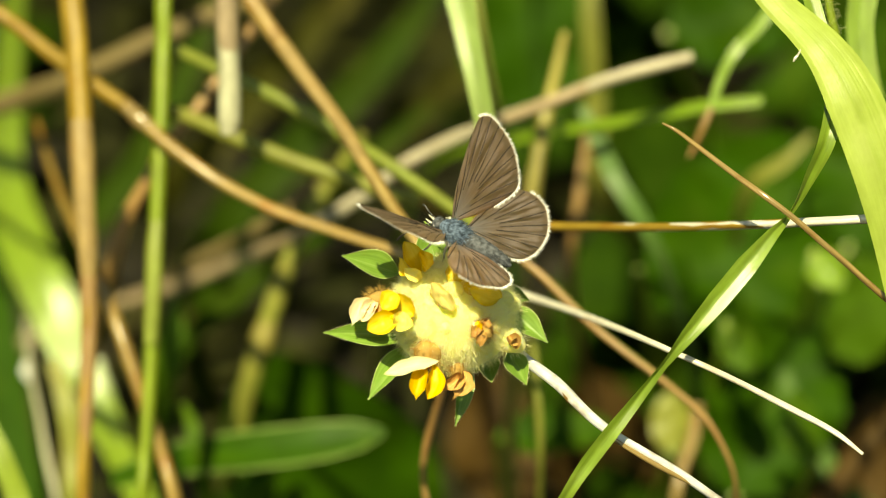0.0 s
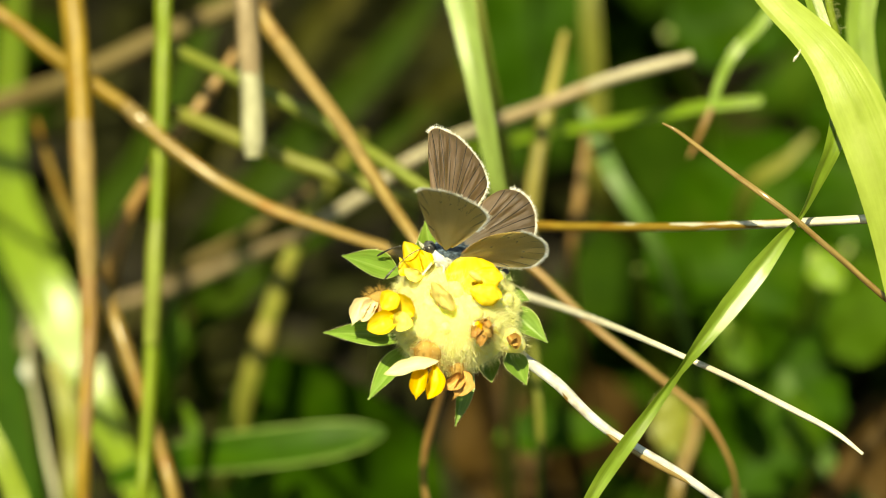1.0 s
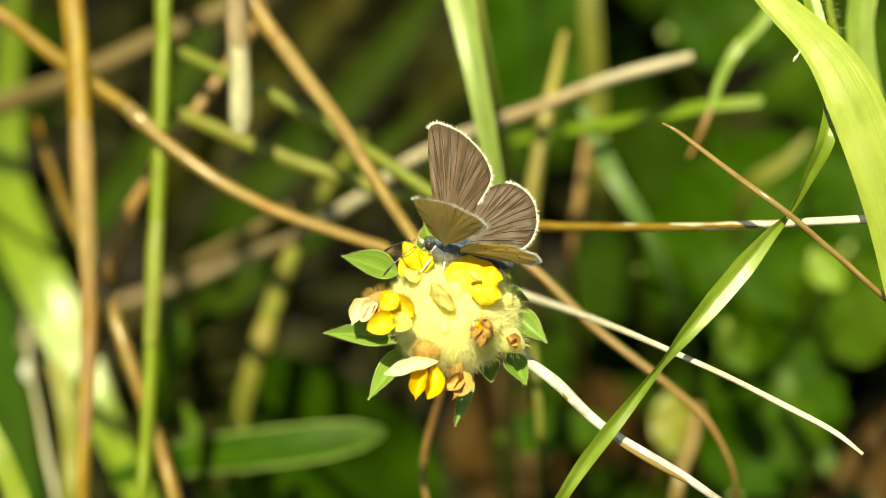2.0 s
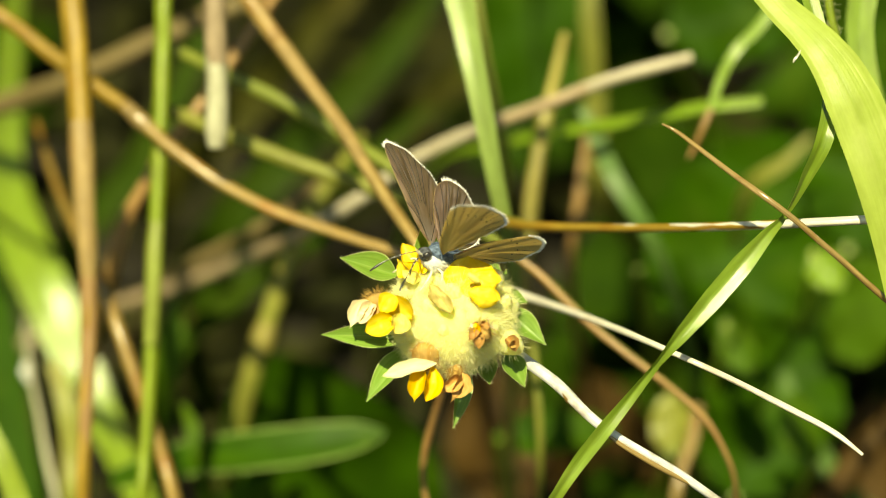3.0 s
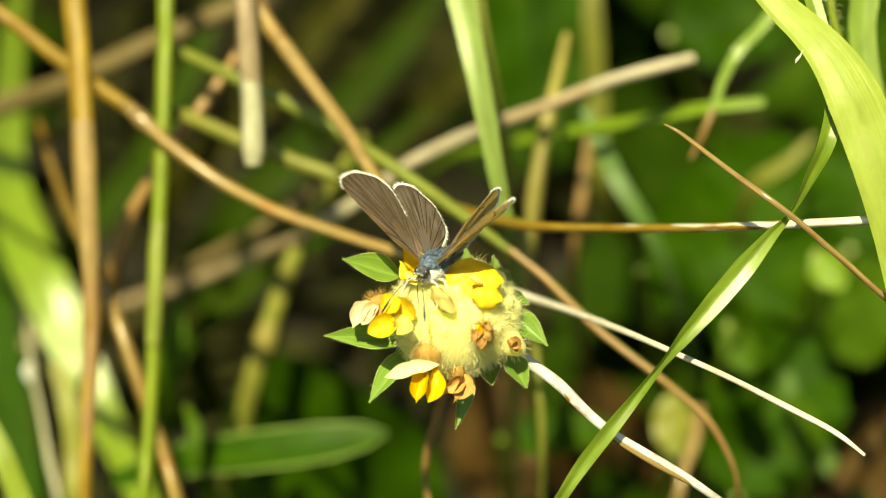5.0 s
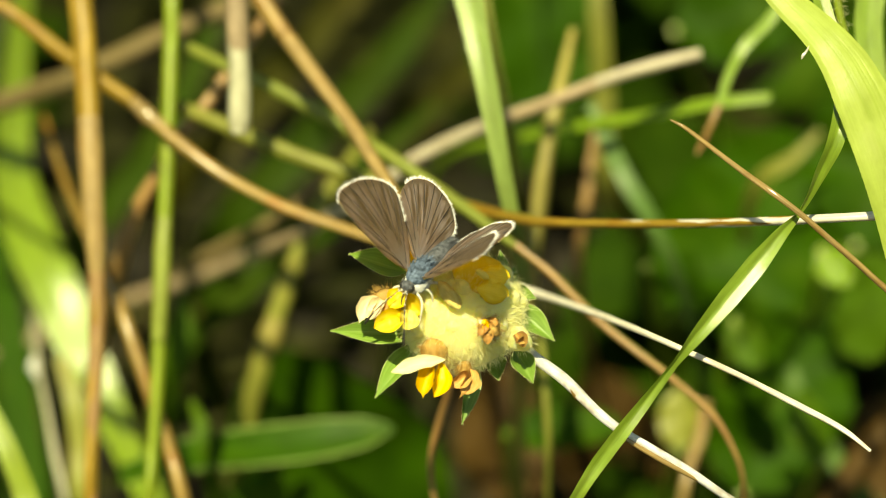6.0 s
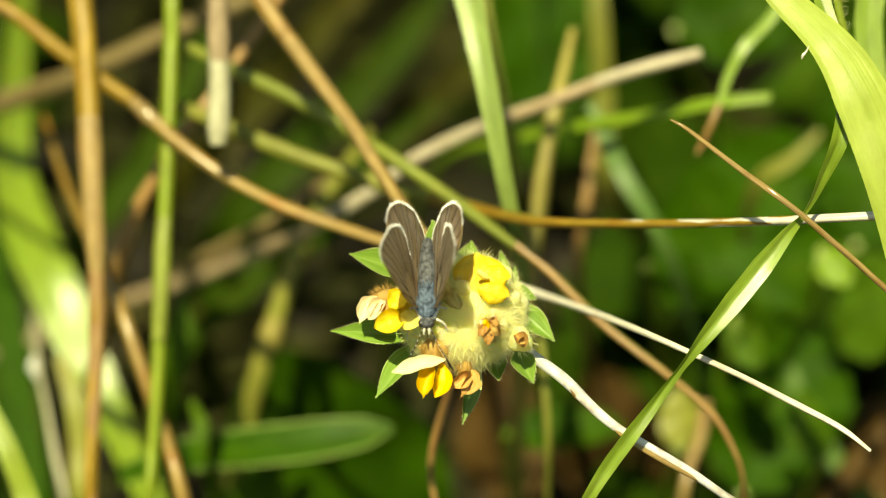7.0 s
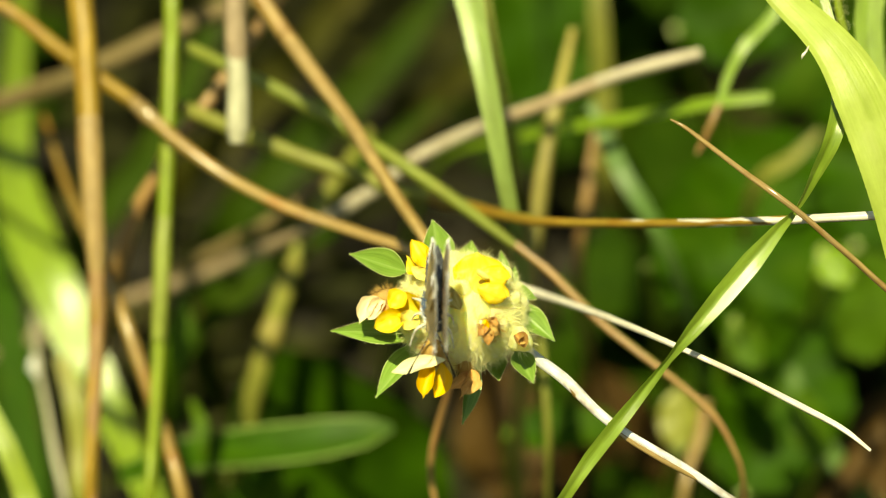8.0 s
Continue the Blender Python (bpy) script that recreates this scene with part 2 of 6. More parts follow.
def wing_material(name, low, high, base_tint, edge, underside=False):
    """Wing scales: fine rows along the wing, a dusting near the root, a darker border. UV: u round the wing, v from root to edge."""
    m, nt, bsdf, out = mat_base(name)
    ln = nt.links.new
    uv = nt.nodes.new("ShaderNodeTexCoord")
    sep = nt.nodes.new("ShaderNodeSeparateXYZ")
    ln(uv.outputs["UV"], sep.inputs[0])
    mp = node(nt, "ShaderNodeMapping", Scale=(46, 2.2, 1))
    ln(uv.outputs["UV"], mp.inputs[0])
    rows = node(nt, "ShaderNodeTexNoise", Scale=1.0, Detail=3.0, Roughness=0.6)
    ln(mp.outputs[0], rows.inputs[0])
    colour = ramp_of(nt, rows.outputs[0], [(0.38, low), (0.60, high)])
    cloud = node(nt, "ShaderNodeTexNoise", Scale=420.0, Detail=2.0)
    ln(uv.outputs["Object"], cloud.inputs[0])
    colour = mixed(nt, 0.2 if underside else 0.8, colour, ramp_of(nt, cloud.outputs[0], [(0.38, (0.52, 0.46, 0.42)), (0.65, (1, 1, 1))]), "MULTIPLY")
    grain = node(nt, "ShaderNodeTexNoise", Scale=5200.0, Detail=2.0)
    ln(uv.outputs["Object"], grain.inputs[0])
    colour = mixed(nt, 0.45, colour, ramp_of(nt, grain.outputs[0], [(0.3, (0.55, 0.55, 0.55)), (0.7, (1, 1, 1))]), "MULTIPLY")
    far = ramp_of(nt, sep.outputs[1], [(0.25, (0, 0, 0)), (0.65, (0.8, 0.8, 0.8))])
    streak = ramp_of(nt, rows.outputs[0], [(0.42, (0.42, 0.40, 0.40)), (0.52, (1, 1, 1))])
    if not underside:
        colour = mixed(nt, far, colour, mixed(nt, 1.0, colour, streak, "MULTIPLY"))
    dust = ramp_of(nt, sep.outputs[1], [(0.06, (0.6, 0.6, 0.6)), (0.34, (0, 0, 0))])
    spot = ramp_of(nt, grain.outputs[0], [(0.30, (0.25, 0.25, 0.25)), (0.66, (1, 1, 1))])
    colour = mixed(nt, mixed(nt, 1.0, dust, spot, "MULTIPLY"), colour, base_tint)
    rim = ramp_of(nt, sep.outputs[1], [(0.90, (0, 0, 0)), (0.955, (1, 1, 1))])
    colour = mixed(nt, rim, colour, edge)
    ln(colour, bsdf.inputs["Base Color"])
    bsdf.inputs["Roughness"].default_value = 0.55
    bsdf.inputs["Specular IOR Level"].default_value = 0.4
    bsdf.inputs["Specular Tint"].default_value = (1.0, 0.86, 0.78, 1)
    bsdf.inputs["Sheen Weight"].default_value = 0.1
    bump = node(nt, "ShaderNodeBump", Strength=0.08 if underside else 0.4, Distance=0.00008)
    ln(rows.outputs[0], bump.inputs["Height"])
    ln(bump.outputs[0], bsdf.inputs["Normal"])
    tr = nt.nodes.new("ShaderNodeBsdfTranslucent")
    ln(mixed(nt, 0.92, colour, (0.98, 0.82, 0.30) if underside else (0.95, 0.74, 0.58)), tr.inputs[0])
    mx = nt.nodes.new("ShaderNodeMixShader")
    mx.inputs[0].default_value = 0.82 if underside else 0.48
    ln(bsdf.outputs[0], mx.inputs[1])
    ln(tr.outputs[0], mx.inputs[2])
    ln(mx.outputs[0], out.inputs[0])
    return m


def simple(name, a, b, scale, rough, gloss=0.4, sheen=0.0):
    m, nt, bsdf, out = mat_base(name)
    tc = nt.nodes.new("ShaderNodeTexCoord")
    n = node(nt, "ShaderNodeTexNoise", Scale=scale, Detail=4.0)
    nt.links.new(tc.outputs["Object"], n.inputs[0])
    nt.links.new(ramp_of(nt, n.outputs[0], [(0.35, a), (0.65, b)]), bsdf.inputs["Base Color"])
    bsdf.inputs["Roughness"].default_value = rough
    bsdf.inputs["Specular IOR Level"].default_value = gloss
    bsdf.inputs["Sheen Weight"].default_value = sheen
    bump = node(nt, "ShaderNodeBump", Strength=0.4, Distance=0.0001)
    nt.links.new(n.outputs[0], bump.inputs["Height"])
    nt.links.new(bump.outputs[0], bsdf.inputs["Normal"])
    return m


M_SOIL = soil_material()
M_WING_TOP = wing_material("wing_upper", (0.040, 0.028, 0.028), (0.215, 0.160, 0.160), (0.16, 0.20, 0.27), (0.045, 0.035, 0.034))
# Lighter and bluer than the forewing: the hindwing's sheen put into its colour.
M_HIND_TOP = wing_material("hindwing_upper_sheen", (0.060, 0.048, 0.050), (0.290, 0.245, 0.265), (0.18, 0.22, 0.29), (0.055, 0.044, 0.045))
M_WING_UNDER = wing_material("wing_under", (0.76, 0.66, 0.40), (0.86, 0.78, 0.54), (0.70, 0.70, 0.62), (0.84, 0.77, 0.58), True)
M_VEIN = simple("wing_vein", (0.018, 0.013, 0.010), (0.038, 0.028, 0.022), 3000, 0.6)
M_FRINGE = simple("wing_fringe", (0.58, 0.56, 0.55), (0.78, 0.77, 0.76), 3000, 0.6)
M_FUR_BLUE = simple("blue_fur", (0.025, 0.038, 0.058), (0.14, 0.19, 0.28), 2600, 0.75, 0.2, 0.05)
M_FUR_GREY = simple("grey_fur", (0.030, 0.032, 0.037), (0.10, 0.105, 0.12), 2600, 0.75, 0.2, 0.05)
M_FUR_PALE = simple("pale_fur", (0.50, 0.50, 0.50), (0.72, 0.72, 0.72), 2600, 0.7, 0.3, 0.3)
M_BLACK = simple("chitin_black", (0.012, 0.011, 0.010), (0.03, 0.026, 0.024), 3000, 0.3, 0.6)
M_LEG = simple("leg_pale", (0.38, 0.34, 0.26), (0.66, 0.62, 0.52), 2500, 0.6)
M_SPOT = simple("wing_spot", (0.012, 0.010, 0.009), (0.03, 0.024, 0.02), 3000, 0.7)


# ---- mesh tools (millimetres) ----
def vec(p):
    return np.array(p, float)


def unit(v):
    return v / max(np.linalg.norm(v), 1e-9)


def made(name, verts, faces, uvs, materials, slots=None, smooth=True):
    me = bpy.data.meshes.new(name)
    me.from_pydata([tuple(v * MM) for v in verts], [], faces)
    layer = me.uv_layers.new(name="UVMap")
    loops = np.empty(len(me.loops), np.int32)
    me.loops.foreach_get("vertex_index", loops)
    layer.data.foreach_set("uv", np.asarray(uvs, np.float32)[loops].ravel())
    for m in materials if isinstance(materials, (list, tuple)) else [materials]:
        me.materials.append(m)
    if slots is not None:
        me.polygons.foreach_set("material_index", np.asarray(slots, np.int32))
    me.polygons.foreach_set("use_smooth", [smooth] * len(me.polygons))
    me.set_sharp_from_angle(angle=radians(80))
    me.update()
    return me


def part(name, me, parent, label="", origin=None):
    ob = new(name, me)
    if origin is not None:
        ob.location = Vector(origin) * MM
    ob.parent = parent
    return tagged(ob, label)


def spline(points, steps):
    """Points of a smooth curve, and where each one lies in the list given. Its knots are spaced by distance, so that it never loops."""
    p = [vec(q) for q in points]
    p = [2 * p[0] - p[1], *p, 2 * p[-1] - p[-2]]
    out, where = [], []
    for i in range(1, len(p) - 2):
        a, b, c, d = p[i - 1:i + 3]
        ta = 0.0
        tb = ta + max(np.linalg.norm(b - a), 1e-6) ** 0.5
        tc = tb + max(np.linalg.norm(c - b), 1e-6) ** 0.5
        td = tc + max(np.linalg.norm(d - c), 1e-6) ** 0.5
        for k in range(steps):
            t = tb + (tc - tb) * k / steps
            e = a * (tb - t) / (tb - ta) + b * (t - ta) / (tb - ta)
            f = b * (tc - t) / (tc - tb) + c * (t - tb) / (tc - tb)
            g = c * (td - t) / (td - tc) + d * (t - tc) / (td - tc)
            h = e * (tc - t) / (tc - ta) + f * (t - ta) / (tc - ta)
            j = f * (td - t) / (td - tb) + g * (t - tb) / (td - tb)
            out.append(h * (tc - t) / (tc - tb) + j * (t - tb) / (tc - tb))
            where.append(i - 1 + k / steps)
    out.append(p[-2])
    where.append(len(points) - 1)
    return np.array(out), np.array(where)


def swept(points, widths, facing, shape, steps=8, twist=None, closed_ends=True):
    """A skin over a smooth path. shape(u, w): the ring of the cross-section for half-width w, as (across, out, u) rows."""
    path, where = spline(points, steps)
    wid = np.interp(where, range(len(widths)), widths)
    tw = np.radians(np.interp(where, range(len(twist)), twist)) if twist is not None else np.zeros(len(path))
    tang = np.gradient(path, axis=0)
    dist = np.concatenate([[0], np.cumsum(np.linalg.norm(np.diff(path, axis=0), axis=1))])
    verts, uvs, faces = [], [], []
    n = 0
    f = vec(facing)
    for i, c in enumerate(path):
        t = unit(tang[i])
        side = unit(np.cross(t, f))
        nor = np.cross(side, t)
        a = tw[i]
        side, nor = side * math.cos(a) + nor * math.sin(a), nor * math.cos(a) - side * math.sin(a)
        ring = shape(wid[i], dist[i])
        n = len(ring)
        for x, o, u in ring:
            verts.append(c + side * x + nor * o)
            uvs.append((u, dist[i]))
    for i in range(len(path) - 1):
        for k in range(n):
            k2 = (k + 1) % n
            faces.append((i * n + k, i * n + k2, (i + 1) * n + k2, (i + 1) * n + k))
    if closed_ends:
        faces.append(tuple(range(n - 1, -1, -1)))
        faces.append(tuple(range(len(verts) - n, len(verts))))
    return verts, faces, uvs


def blade_shape(fold=0.35, thick=0.13):
    xs = (-1, -0.66, -0.3, 0, 0.3, 0.66, 1)

    def ring(w, s):
        top = [(x * w, fold * abs(x) * w + thick * (1 - x * x) + 0.02, (x + 1) / 2) for x in xs]
        low = [(x * w, fold * abs(x) * w - thick * (1 - x * x) - (0.16 * thick if x == 0 else 0), (x + 1) / 2) for x in xs[::-1][1:-1]]
        return top + low
    return ring


def rolled_shape(fold, roll, thick):
    """A blade's section with a shallow fold, one margin of which rolls back."""
    xs = (-1, -0.7, -0.35, 0, 0.35, 0.62, 0.8, 1)
    lift = lambda x, w: -fold * abs(x) * w - roll * max(x - 0.5, 0) * w * (1 + max(x - 0.5, 0)) + 0.02 * w * math.cos(9 * x)

    def ring(w, s):
        top = [(x * w, lift(x, w) + thick * (1 - x * x) + 0.02, (x + 1) / 2) for x in xs]
        low = [(x * w, lift(x, w) - thick * (1 - x * x), (x + 1) / 2) for x in xs[::-1][1:-1]]
        return top + low
    return ring


def round_shape(n=10, ribs=0.05):
    def ring(w, s):
        out = []
        for k in range(n):
            a = 2 * math.pi * k / n
            r = w * (1 + ribs * math.cos(3 * a + 0.05 * s) + 0.03 * math.sin(s * 0.7 + k))
            out.append((r * math.cos(a), r * math.sin(a), k / n))
        return out
    return ring


def sheet(base, tip, width, normal, cup=0.15, curl=0.1, power=0.75, peak=0.5, thick=0.1, nu=8, nv=12, teeth=0, ripple=0.0, crease=0.0, seed=0, hook=0.0, crumple=0.0, ragged=0.0):
    """A leaf or petal with thickness: from base to tip, cupped across and curled along."""
    base, tip = vec(base), vec(tip)
    along = tip - base
    length = np.linalg.norm(along)
    a = along / length
    nor = unit(vec(normal) - np.dot(vec(normal), a) * a)
    side = np.cross(nor, a)
    rnd = random.Random(seed)
    ph = rnd.uniform(0, 6)
    verts, uvs = [], []
    for face in (0, 1):
        for j in range(nv + 1):
            v = j / nv
            vv = v ** (math.log(0.5) / math.log(peak))
            w = 0.5 * width * max(math.sin(math.pi * vv), 0.0) ** power
            if teeth:
                w *= 1 + 0.09 * ((v * teeth) % 1.0)
            w = max(w, 0.02 * width)
            for i in range(nu + 1):
                u = 2 * i / nu - 1
                h = cup * w * u * u * 1.6 + curl * length * (math.sin(math.pi * v) - 0.0) - hook * length * v * v - crease * w * (1 - abs(u)) ** 2
                h += ripple * w * math.sin(v * 14 + ph + u * 1.5) * abs(u)
                h -= face * thick * (1 - 0.9 * u * u) * (0.3 + 0.7 * math.sin(math.pi * min(max(v, 0.02), 0.98)))
                q = base + a * v * length + side * u * w
                if ragged:
                    q = q + a * length * ragged * v ** 3 * noise.noise(Vector((u * 1.7 + ph, ph * 3.1, 0.4))) + side * w * ragged * 0.9 * noise.noise(Vector((v * 3.5, u + ph, ph)))
                if crumple:
                    h += crumple * noise.noise(Vector(q) * 0.9) + 0.4 * crumple * noise.noise(Vector(q) * 2.3)
                verts.append(q + nor * h)
                uvs.append(((u + 1) / 2, v * length))
    n1 = (nu + 1) * (nv + 1)
    faces = []
    at = lambda f, j, i: f * n1 + j * (nu + 1) + i
    for j in range(nv):
        for i in range(nu):
            faces.append((at(0, j, i), at(0, j, i + 1), at(0, j + 1, i + 1), at(0, j + 1, i)))
            faces.append((at(1, j, i), at(1, j + 1, i), at(1, j + 1, i + 1), at(1, j, i + 1)))
        for i in (0, nu):
            q = (at(0, j, i), at(0, j + 1, i), at(1, j + 1, i), at(1, j, i))
            faces.append(q if i == 0 else q[::-1])
    for i in range(nu):
        faces.append((at(0, 0, i), at(1, 0, i), at(1, 0, i + 1), at(0, 0, i + 1)))
        faces.append((at(0, nv, i), at(0, nv, i + 1), at(1, nv, i + 1), at(1, nv, i)))
    return verts, faces, uvs


def globe(centre, axis, rx, rl, nu=14, nv=10, bump=0.04, seed=0, pinch=0.0):
    """An uneven egg round an axis: radius rx, half length rl; pinch narrows its far end."""
    c, a = vec(centre), unit(vec(axis))
    s = unit(np.cross(a, (0.3, 0.2, 0.9)))
    b = np.cross(a, s)
    rnd = random.Random(seed)
    ph = [rnd.uniform(0, 6) for _ in range(4)]
    verts, uvs, faces = [], [], []
    for j in range(nv + 1):
        th = math.pi * j / nv
        for i in range(nu):
            f = 2 * math.pi * i / nu
            k = 1 + bump * (math.sin(3 * f + ph[0]) + math.sin(2 * f + 4 * th + ph[1]) + math.sin(5 * th + ph[2]))
            r = max(rx * math.sin(th) * k * (1 - pinch * (1 - math.cos(th)) / 2 + 0), 0.004 * rx)
            verts.append(c - a * rl * math.cos(th) + (s * math.cos(f) + b * math.sin(f)) * r)
            uvs.append((i / nu, rl * th))
    for j in range(nv):
        for i in range(nu):
            i2 = (i + 1) % nu
            faces.append((j * nu + i, j * nu + i2, (j + 1) * nu + i2, (j + 1) * nu + i))
    faces.append(tuple(range(nu - 1, -1, -1)))
    faces.append(tuple(range(nv * nu, nv * nu + nu)))
    return verts, faces, uvs


def hairs(roots, ways, lengths, thick, droop=(0, 0, 0), seed=1):
    """Fine tapered hairs: three-sided, in two bent pieces."""
    rnd = random.Random(seed)
    verts, faces, uvs = [], [], []
    d = vec(droop)
    for r, w, l in zip(roots, ways, lengths):
        w = unit(vec(w))
        jit = vec([rnd.gauss(0, 1) for _ in range(3)])
        s = unit(np.cross(w, jit))
        b = np.cross(w, s)
        mid = r + w * l * 0.5 + jit * l * 0.05
        end = r + w * l + jit * l * 0.16 + d * l
        k = len(verts)
        for q, t in ((r, thick), (mid, thick * 0.8)):
            for a in (0, 2.09, 4.19):
                verts.append(q + (s * math.cos(a) + b * math.sin(a)) * t)
                uvs.append((a / 6.28, 0))
        verts.append(end)
        uvs.append((0, l))
        for i in range(3):
            j = (i + 1) % 3
            faces.append((k + i, k + j, k + 3 + j, k + 3 + i))
            faces.append((k + 3 + i, k + 3 + j, k + 6))
    return verts, faces, uvs


def merged(pieces):
    verts, faces, uvs = [], [], []
    for v, f, u in pieces:
        k = len(verts)
        verts += list(v)
        uvs += list(u)
        faces += [tuple(i + k for i in q) for q in f]
    return verts, faces, uvs


def about(geometry, origin):
    v, f, u = geometry
    o = vec(origin)
    return [q - o for q in v], f, u


def thing(name, geometry, material, origin, label, category, group="", kind=""):
    ob = new(name, made(name, *about(geometry, origin), material))
    ob.location = Vector(origin) * MM
    return tagged(ob, label, category, group, kind)


TO_EYE = (0.0, -0.82, 0.57)


def stem(name, points, radii, material, label, category="grass stem", group="grass stems", sides=10, ribs=0.06, nodes=(), node_material=None):
    g = swept(points, radii, (0.3, -0.7, 0.6), round_shape(sides, ribs))
    ob = thing(name, g, material, points[0], label, category, group)
    for p, way, r in nodes:
        part("joint", made("joint", *about(globe(p, way, r * 1.22, r * 1.5, 10, 8, 0.03), points[0]), node_material or material), ob, "swollen darker joint")
    return ob


def add_part(ob, name, points, radii, material, label):
    o = vec(ob.location) / MM
    return part(name, made(name, *about(swept(points, radii, (0.3, -0.7, 0.6), round_shape(10, 0.05), 6), o), material), ob, label)


def blade(name, points, widths, material, label, twist=None, fold=0.3, thick=0.12, facing=TO_EYE, steps=10, category="grass blade", group="grass blades", section=None):
    g = swept(points, widths, facing, section or blade_shape(fold, thick), steps, twist)
    ob = thing(name, g, material, points[0], label, category, group)
    rib = swept(points, [w * 0.09 for w in widths], facing, lambda w, s: [(w * x, w * o - thick * 1.02, (x + 1) / 2) for x, o in ((-1, 0.25), (-0.5, -0.6), (0.5, -0.6), (1, 0.25), (0, 0.6))], steps, twist)
    part("midrib", made("midrib", *about(rib, points[0]), M_RIB), ob, "pale raised midrib")
    return ob


# ---- ground ----
def ground():
    rings = [0, 0.05, 0.1, 0.15, 0.2, 0.26, 0.33, 0.42, 0.55, 0.8, 1.3, 2.5, 6, 20, 80, 400, 3000]
    n = 48
    verts, uvs, faces = [vec((0, 0.1, 0)) / MM], [(0, 0)], []
    for r in rings[1:]:
        for k in range(n):
            a = 2 * math.pi * k / n
            x, y = r * math.cos(a), 0.1 + r * math.sin(a)
            z = 0.006 * noise.noise((x * 14, y * 14, 0.3)) if r < 2 else 0
            verts.append(vec((x, y, z)) / MM)
            uvs.append((x, y))
    for k in range(n):
        faces.append((0, 1 + k, 1 + (k + 1) % n))
    for j in range(len(rings) - 2):
        for k in range(n):
            k2 = (k + 1) % n
            faces.append((1 + j * n + k, 1 + (j + 1) * n + k, 1 + (j + 1) * n + k2, 1 + j * n + k2))
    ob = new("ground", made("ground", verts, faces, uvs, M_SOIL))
    tagged(ob, "meadow soil under the grass, its shade put into its colour", "ground", kind="structure")


ground()


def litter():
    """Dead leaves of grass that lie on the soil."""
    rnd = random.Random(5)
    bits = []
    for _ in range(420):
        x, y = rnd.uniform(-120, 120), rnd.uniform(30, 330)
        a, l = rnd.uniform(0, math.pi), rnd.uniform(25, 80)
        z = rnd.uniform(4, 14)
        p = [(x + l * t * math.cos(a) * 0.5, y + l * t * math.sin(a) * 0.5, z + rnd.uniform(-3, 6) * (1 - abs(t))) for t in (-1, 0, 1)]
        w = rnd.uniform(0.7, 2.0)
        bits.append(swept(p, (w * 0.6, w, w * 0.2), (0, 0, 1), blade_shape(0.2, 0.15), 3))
    thing("dead_grass", merged(bits), M_THATCH, (0, 180, 0), "dead grass lying matted on the soil, darkened to stand for shade", "dead grass", kind="stuff")


def sward():
    """Meadow grass all round the clearing, in tufts, taller at the sides and behind, thinner further off. Out of view,
    added to shade the undergrowth and hold off the sky.
    """
    rnd = random.Random(9)
    bits = []
    while len(bits) < 2600:
        a, far = rnd.uniform(0, 2 * math.pi), rnd.uniform(0, 1) ** 1.6
        cx, cy = (90 + 1700 * far) * math.cos(a), 100 + (240 + 1700 * far) * math.sin(a)
        for _ in range(rnd.randrange(4, 12)):
            x, y = cx + rnd.gauss(0, 22), cy + rnd.gauss(0, 22)
            if abs(x) < 95 and -900 < y < 330:
                continue
            if -560 < y < 110 and -300 < x < 160:
                continue
            h = rnd.uniform(110, 260) if y > -300 else rnd.uniform(200, 400)
            b = rnd.uniform(0, 2 * math.pi)
            lean = rnd.uniform(0.15, 0.6) * h
            p = [(x, y, -2), (x + 0.15 * lean * math.cos(b), y + 0.15 * lean * math.sin(b), h * 0.5), (x + 0.5 * lean * math.cos(b), y + 0.5 * lean * math.sin(b), h * 0.9), (x + lean * math.cos(b), y + lean * math.sin(b), h * rnd.uniform(0.7, 1.05))]
            w = rnd.uniform(0.9, 2.6)
            bits.append(swept(p, (w * 0.7, w, w * 0.8, 0.1), (math.sin(b), -math.cos(b), 0.2), blade_shape(0.35, 0.12), 2))
    thing("meadow_grass", merged(bits), M_SWARD, (0, 180, 0), "tall green meadow grass around the clearing, unseen, added for its shade", "grass", kind="stuff")


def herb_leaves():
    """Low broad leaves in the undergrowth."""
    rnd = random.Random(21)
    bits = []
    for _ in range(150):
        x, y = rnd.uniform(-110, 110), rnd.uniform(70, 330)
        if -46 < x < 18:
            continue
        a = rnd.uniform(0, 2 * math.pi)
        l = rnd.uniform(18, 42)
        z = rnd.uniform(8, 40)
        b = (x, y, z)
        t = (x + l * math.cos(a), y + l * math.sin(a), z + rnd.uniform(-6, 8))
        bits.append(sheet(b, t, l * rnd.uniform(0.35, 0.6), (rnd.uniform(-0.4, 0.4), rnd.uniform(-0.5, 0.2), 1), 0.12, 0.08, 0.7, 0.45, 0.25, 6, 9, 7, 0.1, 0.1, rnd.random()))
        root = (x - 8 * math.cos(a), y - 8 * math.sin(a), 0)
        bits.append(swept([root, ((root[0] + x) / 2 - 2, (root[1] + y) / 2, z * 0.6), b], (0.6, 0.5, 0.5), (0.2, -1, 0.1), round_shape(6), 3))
    thing("herb_leaves", merged(bits), M_HERB, (0, 180, 0), "green broad herb leaves low in the undergrowth, darkened to stand for shade", "undergrowth", kind="stuff")


